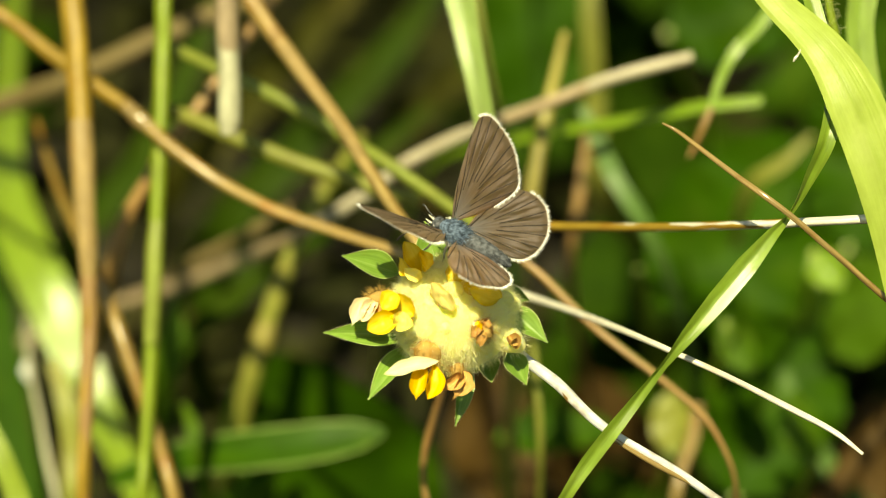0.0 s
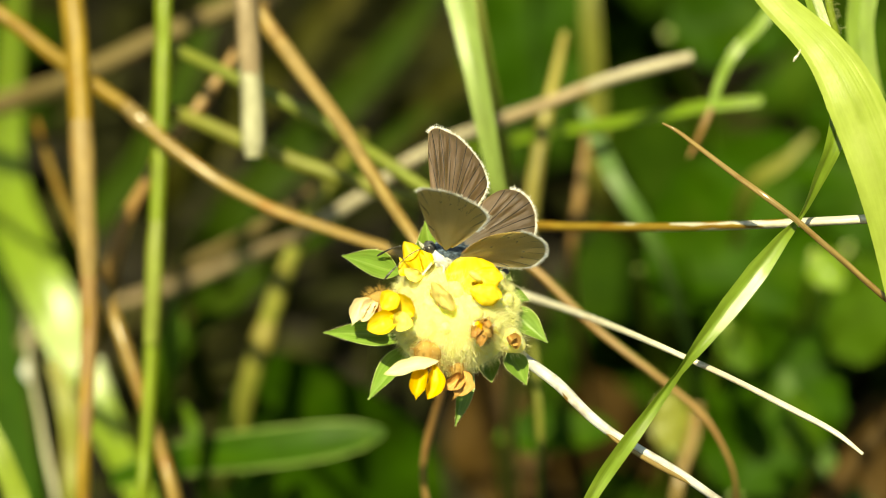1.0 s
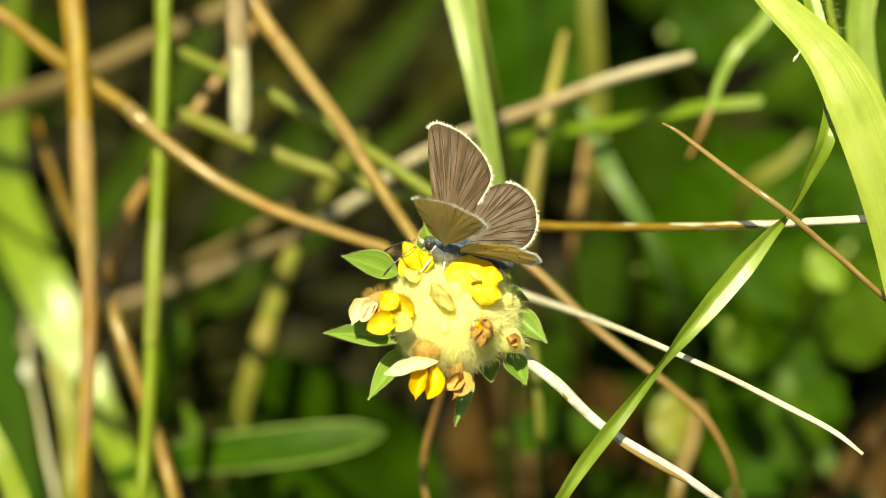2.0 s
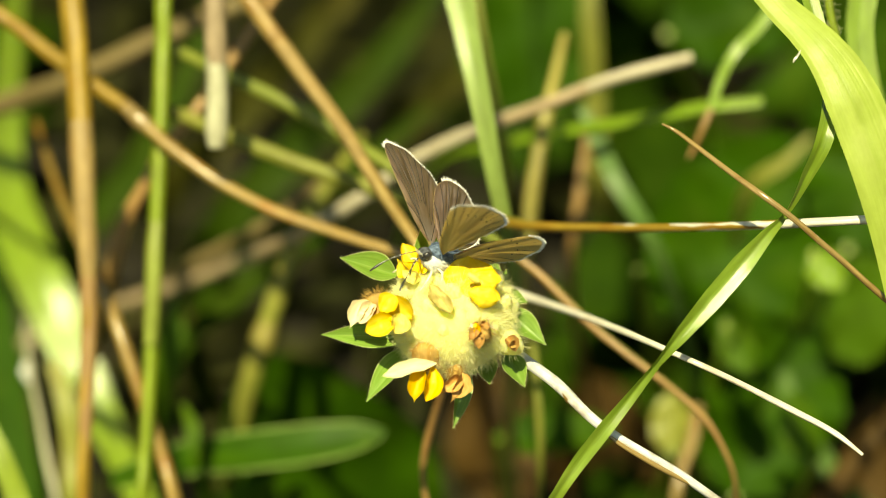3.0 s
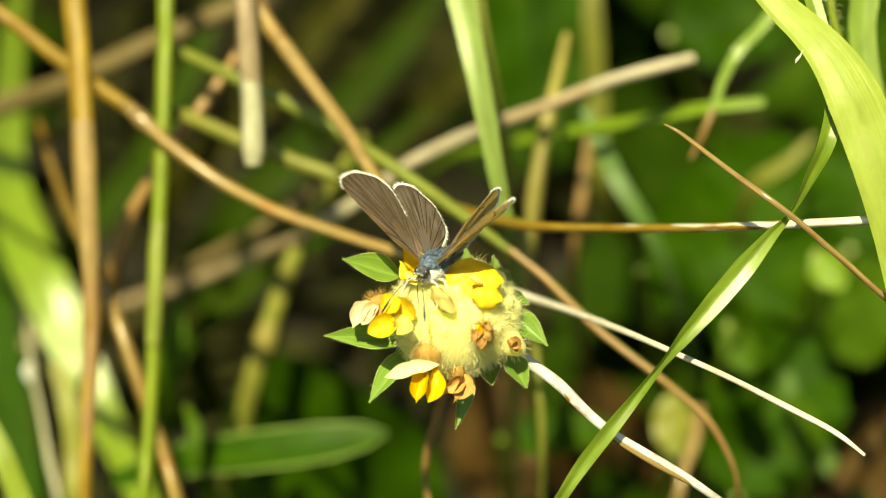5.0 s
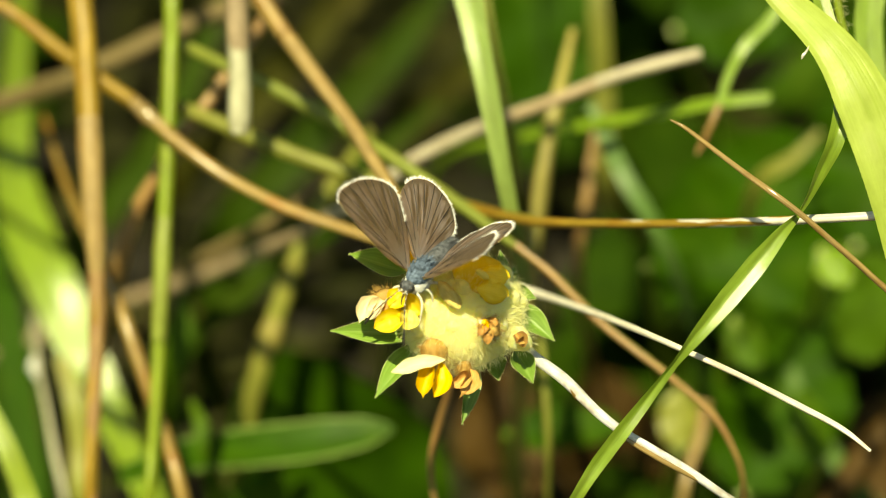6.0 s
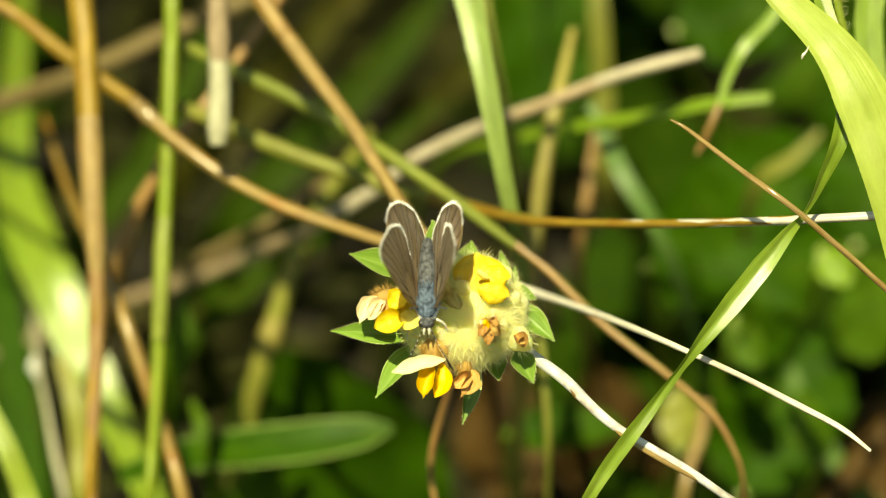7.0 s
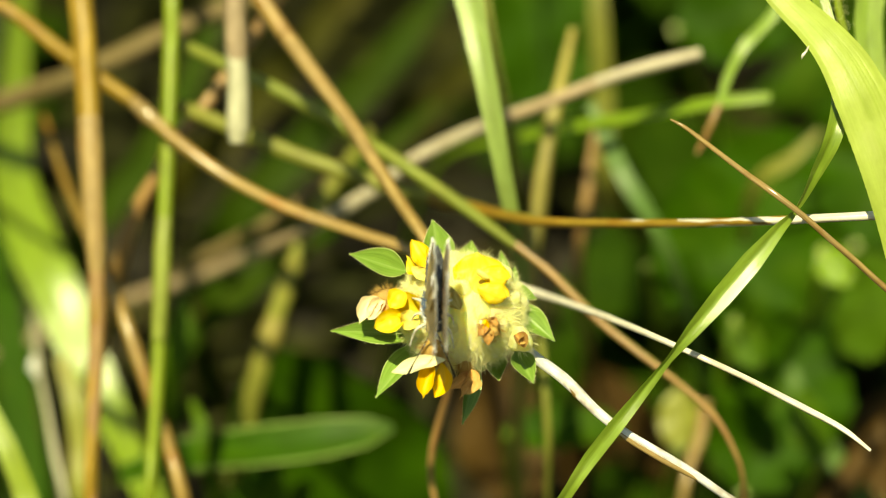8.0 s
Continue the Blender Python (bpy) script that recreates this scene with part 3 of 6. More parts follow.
def shade_overhang():
    """Unseen tall grass bending over the undergrowth behind the flower, added to shade it."""
    rnd = random.Random(33)
    bits = []
    for _ in range(620):
        x, y = rnd.uniform(-330, 170), rnd.uniform(310, 440)
        h = rnd.uniform(190, 300)
        y1 = rnd.uniform(82, 235)
        x1 = x + rnd.uniform(-40, 40)
        p = [(x, y, -2), (x, y - 5, h * 0.6), ((x + x1) / 2, (y + y1) / 2 + 20, h), (x1, y1, rnd.uniform(132, 215))]
        w = rnd.uniform(1.4, 3.2)
        bits.append(swept(p, (w * 0.7, w, w * 0.9, 0.1), (rnd.uniform(-0.6, 0.6), -0.4, 0.8), blade_shape(0.3, 0.12), 5))
    for _ in range(420):
        x, y = rnd.uniform(-520, 480), rnd.uniform(300, 640)
        if abs(x + 80) < 200 and y < 380:
            continue
        h, b = rnd.uniform(150, 280), rnd.uniform(0, 2 * math.pi)
        l = rnd.uniform(60, 180)
        p = [(x, y, -2), (x, y, h * 0.6), (x + 0.5 * l * math.cos(b), y + 0.5 * l * math.sin(b), h), (x + l * math.cos(b), y + l * math.sin(b), h * rnd.uniform(0.6, 0.9))]
        w = rnd.uniform(1.2, 2.8)
        bits.append(swept(p, (w * 0.7, w, w * 0.9, 0.1), (rnd.uniform(-0.6, 0.6), -0.4, 0.8), blade_shape(0.3, 0.12), 3))
    thing("tall_meadow_grass", merged(bits), M_SWARD, (0, 300, 0), "tall green meadow grass out of view, added to shade the undergrowth", "grass", kind="stuff")


litter()
shade_overhang()
sward()
herb_leaves()

# ---- grass stems and blades behind the flower ----
ob = stem("orange_grass_stem", [(-41.09, 74.55, 135.35), (-39.97, 61.28, 119.89), (-39.35, 56.95, 115.44), (-38.79, 50.88, 108.52), (-38.24, 44.84, 101.64), (-37.93, 40.67, 95.68), (-37.99, 37.19, 90.72), (-38.36, 33.02, 84.76), (-38.73, 28.25, 76.20), (-38, 30, 0)],
     (1.1, 1.34, 1.34, 1.3, 1.1, 0.92, 0.84, 0.8, 0.78, 0.8), M_GOLD, "upright golden-brown dry grass stem with a paler stretch")
add_part(ob, "leaf_sheath", [(-38.82, 51.65, 110.74), (-38.68, 49.57, 108.12), (-38.42, 46.62, 104.26), (-38.10, 43.32, 99.91), (-37.93, 41.40, 96.82)], (1.28, 1.34, 1.26, 1.1, 0.9), M_STRAW, "paler glossy stretch of the stem")
add_part(ob, "lower_stem", [(-37.92, 41.60, 97.28), (-37.92, 38.97, 93.35), (-38.04, 36.18, 89.38), (-38.33, 32.70, 84.42), (-38.70, 28.20, 76.26)], (0.97, 0.9, 0.86, 0.83, 0.82), M_PINK, "pinkish brown lower stem")
ob = stem("green_grass_stem", [(-30.06, 78.03, 133.34), (-30.32, 64.67, 117.76), (-30.33, 59.47, 113.81), (-30.52, 54.43, 108.36), (-30.95, 46.61, 98.93), (-31.26, 42.41, 92.94), (-31.68, 37.17, 85.45), (-32.11, 33.33, 79.96), (-32.54, 29.83, 74.97), (-34, 45, 0)],
     (0.789, 0.882, 0.882, 0.836, 0.836, 0.818, 0.78, 0.725, 0.687, 0.743), M_GREEN_STALK, "upright smooth green grass stem")
# Added paler sleeve: the bright highlight on this stretch, put in as colour.
add_part(ob, "leaf_sheath", [(-30.81, 47.21, 100.55), (-31.04, 45.12, 97.92), (-31.21, 42.32, 93.94), (-31.46, 39.69, 89.83)], (0.84, 0.93, 0.92, 0.8), M_LIME_STALK, "pale yellow-green sleeve standing for the stem's highlight")
ob = stem("arching_straw", [(-67.74, 78.52, 120.10), (-54.85, 70.83, 116.08), (-48.29, 65.49, 115.43), (-42.29, 61.22, 112.83), (-38.16, 57.89, 111.56), (-33.45, 54.36, 110.01), (-29.38, 50.61, 108.13), (-23.23, 46.52, 105.77), (-17.11, 43.14, 104.43), (-10.45, 40.18, 103.70), (-4.43, 37.41, 103.22), (2.74, 34.37, 102.37), (6.89, 31.95, 102.41)],
     (0.528, 0.704, 0.748, 0.792, 0.81, 0.836, 0.686, 0.634, 0.634, 0.581, 0.528, 0.44, 0.387), M_ORANGE, "arching orange-tan dry grass stem passing behind the flower")
add_part(ob, "old_sheath", [(-53.17, 69.47, 115.99), (-47.95, 65.35, 115.32), (-42.28, 60.86, 113.09), (-38.15, 57.54, 111.82), (-34.50, 54.77, 110.65)], (0.76, 0.8, 0.86, 0.9, 0.8), M_GOLD, "orange-brown upper stretch of the stem")
add_part(ob, "joint", [(-34.01, 54.63, 110.45), (-32.64, 53.40, 109.73), (-31.15, 52.33, 108.91)], (0.78, 0.98, 0.74), M_STRAW, "glossy swollen joint")
add_part(ob, "straw_tip", [(5.71, 32.65, 102.35), (9.47, 27.37, 104.59), (15.17, 13.15, 112.16), (20.26, -0.29, 119.12), (23.86, -5.71, 120.97), (28.24, -6.87, 119.31), (33.75, -8.07, 116.72), (38.21, -8.63, 114.19), (40.79, -9.79, 112.53)],
     (0.37, 0.378, 0.353, 0.319, 0.302, 0.302, 0.336, 0.302, 0.168), M_PALE, "thin bleached end with a kinked tip")
ob = stem("slanting_straw", [(-36.94, 77.71, 139.86), (-29.38, 66.90, 131.40), (-20.55, 56.20, 123.09), (-15.19, 48.63, 119.25), (-10.92, 42.07, 116.85), (-7.28, 33.83, 115.55), (-4.87, 26.80, 115.98), (-2.24, 19.69, 116.28), (0.35, 18.69, 111.36), (1.10, 44.96, 89.60), (4, 185, 0)],
     (0.915, 0.997, 1.02, 0.895, 0.814, 0.753, 0.712, 0.692, 0.61, 0.61, 0.61), M_STRAW, "slanting tan dry grass stem behind the flower")
add_part(ob, "leaf_sheath", [(-36.84, 77.38, 139.95), (-29.30, 66.60, 131.50), (-20.50, 55.95, 123.22), (-17.60, 51.75, 121.02)], (1.0, 1.09, 1.10, 0.92), M_STRAW, "dry leaf sheath round the stem")
ob = stem("bent_yellow_stem", [(-31.02, 67.11, 110.81), (-24.89, 62.13, 110.63), (-15.95, 56.31, 109.31), (-11.21, 53.04, 108.11), (-6.30, 47.98, 107.85), (-2.65, 44.93, 107.00), (4.54, 37.85, 105.61), (9.85, 33.08, 104.01), (15.76, 28.93, 99.83), (21.65, 25.47, 96.64), (24.6, 24.12, 94.7), (27.56, 22.56, 92.47)],
     (0.6, 0.7, 0.78, 0.76, 0.74, 0.72, 0.58, 0.5, 0.46, 0.42, 0.42, 0.42), M_LIME_STALK, "long yellowish grass stem, dry and rusty at its lower end")
add_part(ob, "rusty_end", [(6.89, 34.93, 105.61), (9.85, 32.75, 104.24), (15.75, 28.60, 100.07), (21.63, 25.15, 96.88), (24.59, 23.79, 94.94), (27.54, 22.24, 92.71), (29.57, 20.59, 89.66), (30.75, 20.27, 85.73), (31, 48, 0)],
     (0.432, 0.418, 0.374, 0.346, 0.331, 0.36, 0.274, 0.259, 0.259), M_PINK, "rusty brown bent lower end")
ob = stem("lying_straw", [(-31.46, 62.30, 105.67), (-26.78, 59.63, 105.34), (-20.54, 56.42, 104.23), (-16.02, 54.60, 103.38), (-10.66, 52.72, 102.43), (-5.13, 50.05, 102.11), (0.36, 46.02, 103.33), (3.96, 41.35, 105.37), (8.62, 33.40, 109.72)],
     (0.765, 0.85, 0.892, 0.892, 0.85, 0.807, 0.765, 0.68, 0.595), M_OLIVE, "olive dry grass stem lying across the grass")
add_part(ob, "straw_end", [(-0.85, 46.15, 103.52), (3.96, 39.71, 106.50), (8.55, 30.11, 111.99), (14.77, 23.41, 116.36), (23.49, 14.37, 122.63), (33.96, 4.75, 129.78), (39.26, 2.77, 131.48)], (0.65, 0.62, 0.52, 0.47, 0.445, 0.42, 0.38), M_GOLD, "tan dry end of the stem")
add_part(ob, "joint", [(-2.19, 46.75, 103.48), (-0.49, 45.65, 103.66), (1.80, 43.28, 104.63)], (0.68, 0.86, 0.62), M_GOLD, "swollen orange joint")
add_part(ob, "bleached_end", [(14.77, 23.41, 116.36), (23.49, 14.37, 122.63), (33.96, 4.75, 129.78), (39.78, 2.47, 131.75), (55.45, 1.28, 133.50)], (0.41, 0.43, 0.445, 0.45, 0.43), M_PALE, "bleached pale end of the stem")
ob = stem("grey_straw", [(-60.28, 114.31, 31.74), (-39.24, 101.05, 51.16), (-30.70, 92.73, 60.20), (-23.47, 84.55, 69.42), (-15.74, 73.31, 81.27), (-9.19, 70.58, 87.83), (-4.06, 69.46, 93.21), (1.01, 68.45, 97.00), (6.02, 67.11, 100.31), (11.00, 66.48, 102.90), (16.59, 66.93, 105.29), (22.17, 67.10, 107.27), (27.46, 67.85, 108.34)],
     (0.731, 0.761, 0.761, 0.761, 0.731, 0.731, 0.7, 0.7, 0.7, 0.7, 0.67, 0.67, 0.609), M_GREY, "weathered grey dry grass stem lying in the undergrowth")
# Darker brown skin over this end stands for the light it lacks.
add_part(ob, "weathered_end", [(-60.24, 114.07, 31.92), (-39.22, 100.86, 51.33), (-30.68, 92.52, 60.31), (-23.45, 84.34, 69.54), (-15.74, 73.20, 81.32), (-12.32, 71.77, 84.67)], (0.78, 0.81, 0.81, 0.81, 0.78, 0.7), M_SHEATH, "brown end of the stem, its shade put into the colour")
add_part(ob, "brown_sheath", [(4.77, 66.99, 99.79), (10.99, 66.15, 103.12), (15.96, 66.46, 105.31)], (0.5, 0.75, 0.6), M_SHEATH, "torn brown leaf sheath")
stem("upper_grey_straw", [(-60.18, 107.12, 73.77), (-50.15, 103.78, 79.46), (-45.13, 101.36, 82.98), (-39.51, 99.46, 87.23), (-34.07, 99.22, 90.38), (-26.69, 99.32, 94.01), (-10.80, 101.59, 100.74)], (1.17, 1.33, 1.33, 1.25, 1.17, 1.17, 1.01), M_DULL, "weathered brown-grey dry stem in the undergrowth")
ob = stem("olive_grass_stem", [(-32, 115, 0), (-24.10, 68.36, 53.28), (-23.56, 69.02, 57.72), (-21.48, 70.74, 65.40), (-19.32, 72.86, 71.91), (-17.47, 74.84, 76.49), (-14.55, 78.38, 81.54), (-9.45, 87.84, 84.59)], (1.14, 1.19, 1.19, 1.19, 1.14, 1.06, 0.88, 0.616), M_OLIVE, "olive-green stalk in the undergrowth")
add_part(ob, "joint", [(-20.11, 71.69, 69.60), (-20.70, 70.89, 67.77), (-21.37, 70.25, 65.82)], (1.1, 1.42, 1.2), M_YELLOW_STALK, "swollen yellowish joint")
ob = stem("pale_upright_straw", [(10, 100, 0), (7.72, 59.88, 72.56), (8.62, 61.02, 81.16), (9.85, 64.47, 89.56), (10.80, 68.81, 95.77), (11.50, 70.81, 98.62), (13.74, 79.43, 103.97)], (0.77, 0.77, 0.84, 0.875, 0.875, 0.84, 0.49), M_YELLOW_STALK, "yellowish straw stalk in the undergrowth")
add_part(ob, "dry_sheath", [(8.48, 59.63, 80.21), (9.22, 61.96, 86.69), (10.21, 65.65, 93.34), (10.84, 68.00, 96.70)], (0.816, 0.898, 0.925, 0.748), M_YELLOW_STALK, "tan dry leaf sheath")
stem("lower_orange_stem", [(-46.94, 85.49, 88.30), (-44.20, 73.66, 88.85), (-41.14, 60.67, 91.22), (-37.89, 50.19, 91.94), (-35.46, 43.77, 89.74), (-33.49, 39.80, 85.82), (-31.90, 37.17, 82.06), (-30.43, 34.71, 78.56), (-28.83, 31.20, 73.55), (-30, 42, 0)], (0.3, 0.45, 0.6, 0.76, 0.8, 0.8, 0.8, 0.8, 0.8, 0.8), M_ORANGE, "slanting orange-tan dry grass stem")
ob = stem("white_tip_stem", [(-48.71, 77.07, 65.85), (-47.72, 70.44, 63.37), (-46.19, 62.75, 62.85), (-45.04, 57.40, 60.43), (-43.87, 53.65, 56.83), (-46, 72, 0)], (0.25, 0.34, 0.36, 0.42, 0.44, 0.42), M_PALE_TIP, "thin pale bleached grass stem with a white tuft")
add_part(ob, "tuft", [(-48.01, 71.38, 61.22), (-48.21, 72.13, 62.29), (-48.01, 72.81, 63.26)], (0.35, 0.9, 0.35), M_WHITE_STRAW, "white fluffy tuft")
stem("brown_cross_stem", [(-52, 120, 0), (-36.76, 59.57, 86.06), (-35.37, 60.63, 91.07), (-32.62, 61.75, 96.15), (-30.25, 64.19, 99.63), (-27.00, 66.41, 102.80), (-22.83, 71.61, 106.73), (-15.47, 83.20, 112.83)], (0.909, 0.945, 0.909, 0.772, 0.702, 0.667, 0.632, 0.562), M_PINK, "brown dry stem in the undergrowth")
stem("curved_rust_stem", [(0.06, 17.95, 103.33), (-0.12, 19.50, 98.57), (-1.12, 20.68, 93.29), (-1.89, 20.59, 89.66), (-2.02, 20.48, 86.02), (-1.43, 19.67, 81.38), (-2, 60, 0)], (0.34, 0.4, 0.42, 0.38, 0.34, 0.3, 0.3), M_PINK, "curved rusty brown dry stem below the flower")
stem("thin_pale_stem", [(9.27, 45.66, 90.61), (9.88, 42.85, 86.59), (10.50, 38.45, 80.30), (10.66, 37.04, 74.81), (9, 60, 0)], (0.45, 0.45, 0.45, 0.35, 0.3), M_OLIVE, "thin pale green stalk behind the flower")
stem("short_dry_stalk", [(28.95, 58.74, 67.44), (28.31, 56.35, 64.03), (27.09, 54.44, 61.30), (26.33, 52.31, 58.26), (24, 75, 0)], (0.792, 0.756, 0.684, 0.612, 0.576), M_STRAW, "tan dry stalk low in the undergrowth")
stem("dry_upright_stalk", [(22, 130, 0), (14.78, 78.68, 74.99), (15.64, 80.03, 80.41), (16.16, 82.64, 84.14), (16.68, 84.89, 87.35)], (0.6, 0.66, 0.66, 0.54, 0.36), M_PINK, "brown dry stalk in the undergrowth")

blade("broad_green_blade", [(-50.90, 142.95, 90.07), (-53.06, 127.38, 78.30), (-53.69, 116.85, 70.23), (-53.65, 110.03, 63.98), (-51.53, 102.79, 60.62), (-48.74, 96.31, 58.33), (-45.87, 91.45, 54.87), (-43.42, 86.91, 51.89), (-40.58, 81.63, 47.83), (-38.16, 77.14, 44.90), (-34.95, 71.52, 40.36), (-36, 80, 0)],
      (1.4, 1.8, 2.4, 3.0, 3.3, 3.2, 2.9, 2.5, 2.2, 2.1, 2.0, 1.8), M_BROAD, "broad bright green grass blade, half shaded", twist=(55, 55, 46, 38, 28, 16, 4, 0, 25, 35, 35, 35), fold=0.15, facing=(-0.02, -0.69, 0.72))
blade("edge_green_blade", [(-58.85, 125.37, 47.53), (-56.71, 118.01, 43.99), (-54.94, 109.89, 39.37), (-53.36, 101.82, 31.33), (-51.79, 93.79, 23.35), (-66, 130, 0)], (0.6, 1.6, 2.1, 2.3, 2.3, 1.8), M_LEAF, "upright deep green grass blade")
blade("lower_green_blade", [(-50.57, 40.03, 82.56), (-47.94, 34.92, 78.75), (-46.11, 32.11, 74.74), (-44.89, 29.31, 70.73), (-46, 40, 0)], (0.4, 1.1, 1.3, 1.3, 1.1), M_GREEN_STALK, "short green grass blade near the soil")
blade("small_green_blade", [(-44.75, 67.95, 66.64), (-42.98, 63.37, 63.59), (-42.33, 60.40, 59.34), (-42.46, 56.68, 54.04), (-44, 78, 0)], (0.8, 1.2, 1.3, 1.3, 1.0), M_OLIVE, "short olive grass blade near the soil")
blade("upper_green_blade", [(-2.34, 65.87, 140.39), (0.66, 53.85, 130.19), (2.02, 49.42, 127.36), (3.31, 43.99, 123.09), (4.49, 40.60, 118.25), (5.82, 38.18, 111.31), (7.30, 37.72, 103.66), (7.98, 39.86, 96.26), (7.51, 68.56, 71.01), (14, 150, 0)],
      (1.34, 1.64, 1.6, 1.26, 1.13, 0.924, 0.798, 0.714, 0.672, 0.672), M_BLADE_PALE, "upright light green grass blade behind the flower", fold=0.4, facing=(-0.35, -0.7, 0.6))
blade("low_lying_blade", [(-37.93, 60.13, 55.47), (-29.93, 58.25, 59.76), (-22.03, 55.62, 62.98), (-14.30, 54.58, 64.98), (-9.51, 55.02, 65.61), (-6.51, 55.34, 66.08)], (1.2, 2.2, 2.5, 2.4, 1.8, 0.4), M_LOW_BLADE, "green leaf lying low in the undergrowth, shaded middle and lit rim painted", fold=0.2, facing=(0, -0.5, 0.86))
blade("sprig_blade", [(-29.61, 61.95, 65.05), (-28.41, 58.69, 63.88), (-27.77, 56.84, 61.24), (-24, 82, 0)], (0.3, 0.9, 0.9, 0.7), M_BLADE_DARK, "short green blade low in the undergrowth")
blade("grey_green_blade", [(15.76, 78.03, 94.99), (17.75, 73.80, 92.43), (19.59, 69.87, 90.31), (22.33, 67.39, 86.77), (25.37, 67.38, 79.77), (38, 110, 0)], (0.504, 1.01, 1.01, 0.936, 0.72, 0.576), M_BLUEGREEN, "grey-green grass blade in the undergrowth")
ob = blade("upper_right_blade", [(39.04, 67.49, 121.78), (34.61, 61.65, 116.92), (31.50, 58.91, 114.76), (29.91, 57.16, 112.26), (28.93, 55.30, 109.61)], (0.578, 0.665, 0.636, 0.549, 0.405), M_BLADE_MID, "slender green grass blade bending down, its tip withered")
add_part(ob, "withered_tip", [(28.99, 55.41, 109.76), (28.14, 54.25, 108.11), (26.97, 53.58, 105.40), (26.54, 53.16, 104.80)], (0.432, 0.396, 0.3, 0.12), M_PINK, "withered brown tip")
blade("crossing_blade", [(35.50, 68.44, 102.21), (29.33, 69.75, 100.60), (22.56, 72.36, 97.36), (16.34, 75.12, 94.31), (7.51, 80.81, 88.50), (-1.61, 95.52, 74.64), (-10, 140, 0)], (0.562, 0.646, 0.618, 0.562, 0.505, 0.449, 0.449), M_BLADE_MID, "green grass blade lying across the undergrowth")
blade("yellow_green_blade", [(44, 170, 0), (19.23, 110.89, 61.73), (18.39, 113.46, 74.10), (17.82, 115.64, 82.46), (17.48, 121.91, 91.41)], (1.12, 1.26, 1.26, 1.12, 0.7), M_OLIVE, "yellow-green grass blade in the undergrowth")
blade("dark_left_blade", [(-38, 120, 0), (-33.08, 76.11, 57.37), (-31.97, 77.15, 62.35), (-31.45, 78.85, 64.78), (-30.98, 80.56, 67.22)], (1.6, 1.8, 1.7, 1.2, 0.3), M_BLADE_DARK, "deep green grass blade low in the undergrowth")


stem("tan_upright_stem", [(3.35, 76.78, 114.07), (4.37, 72.46, 107.90), (5.51, 69.70, 102.22), (6.75, 68.59, 95.40), (7.51, 71.64, 84.08), (12, 130, 0)], (0.5, 0.62, 0.66, 0.62, 0.5, 0.5), M_OLIVE, "tan-olive stalk behind the light green blade")
blade("pale_low_blade", [(40.46, 81.89, 55.06), (41.94, 78.81, 50.68), (44.96, 76.69, 45.91), (49.21, 74.49, 41.01), (52, 110, 0)], (0.5, 1.1, 1.4, 1.3, 1.0), M_BLUEGREEN, "pale green grass blade low in the undergrowth")
# Not a grass blade: a strip added for the toothed leaf's lit margin.
blade("yellowish_leaf_blade", [(43.78, 97.96, 77.98), (40.30, 96.03, 75.24), (36.74, 96.30, 72.14), (36, 110, 40), (36, 125, 0)], (0.3, 0.8, 0.9, 0.5, 0.5), M_OLIVE, "added yellow-green strip standing for a toothed leaf's sunlit margin")
stem("dim_olive_stem", [(-13.98, 84.63, 80.02), (-19.69, 85.57, 74.41), (-25.22, 88.77, 68.54), (-30.97, 93.57, 61.47), (-48, 150, 0)], (0.6, 0.75, 0.8, 0.8, 0.7), M_DULL, "dim olive-brown stem in the undergrowth")
stem("dim_olive_stem", [(-31.58, 106.29, 46.51), (-29.65, 102.28, 42.54), (-27.46, 97.28, 38.89), (-22, 140, 0)], (0.5, 0.7, 0.75, 0.75), M_SHADE_OLIVE, "olive stem deep in the undergrowth, darkened to stand for shade")
for points, w, m in (([(-30, 175, 0), (-29.76, 140.14, 33.76), (-16.45, 146.50, 46.33), (-6.17, 152.82, 55.35), (1.18, 160.42, 62.72)], 2.6, M_SHADE_GREEN),
                     ([(-15, 200, 0), (-19.80, 150.85, 28.13), (-6.26, 154.83, 40.79), (4.16, 158.28, 49.20), (13.08, 164.68, 58.33)], 2.2, M_SHADE_OLIVE),
                     ([(-40, 190, 0), (-35.97, 148.90, 35.81), (-24.75, 153.63, 46.04), (-12.15, 162.13, 58.18), (-6.22, 166.38, 64.25)], 2.4, M_SHADE_OLIVE),
                     ([(-30, 140, 0), (-31.00, 118.00, 37.00), (-22.36, 122.09, 46.34), (-10.22, 125.74, 55.04), (-1.71, 131.48, 59.75)], 1.6, M_SHADE_GREEN),
                     ([(-45, 170, 0), (-46.71, 131.94, 39.48), (-39.34, 135.27, 47.73), (-32.83, 142.33, 57.80), (-27.85, 151.91, 68.00)], 2.0, M_SHADE_GREEN),
                     ([(-40, 110, 0), (-33.38, 96.98, 45.34), (-26.40, 99.31, 52.15), (-18.09, 101.22, 58.37), (-12.65, 104.83, 60.04)], 1.2, M_SHADE_GREEN)):
    blade("undergrowth_blade", points, (w * 0.7, w, w, w * 0.8, w * 0.3), m, "green grass blade slanting through the undergrowth, its shade put into its colour")


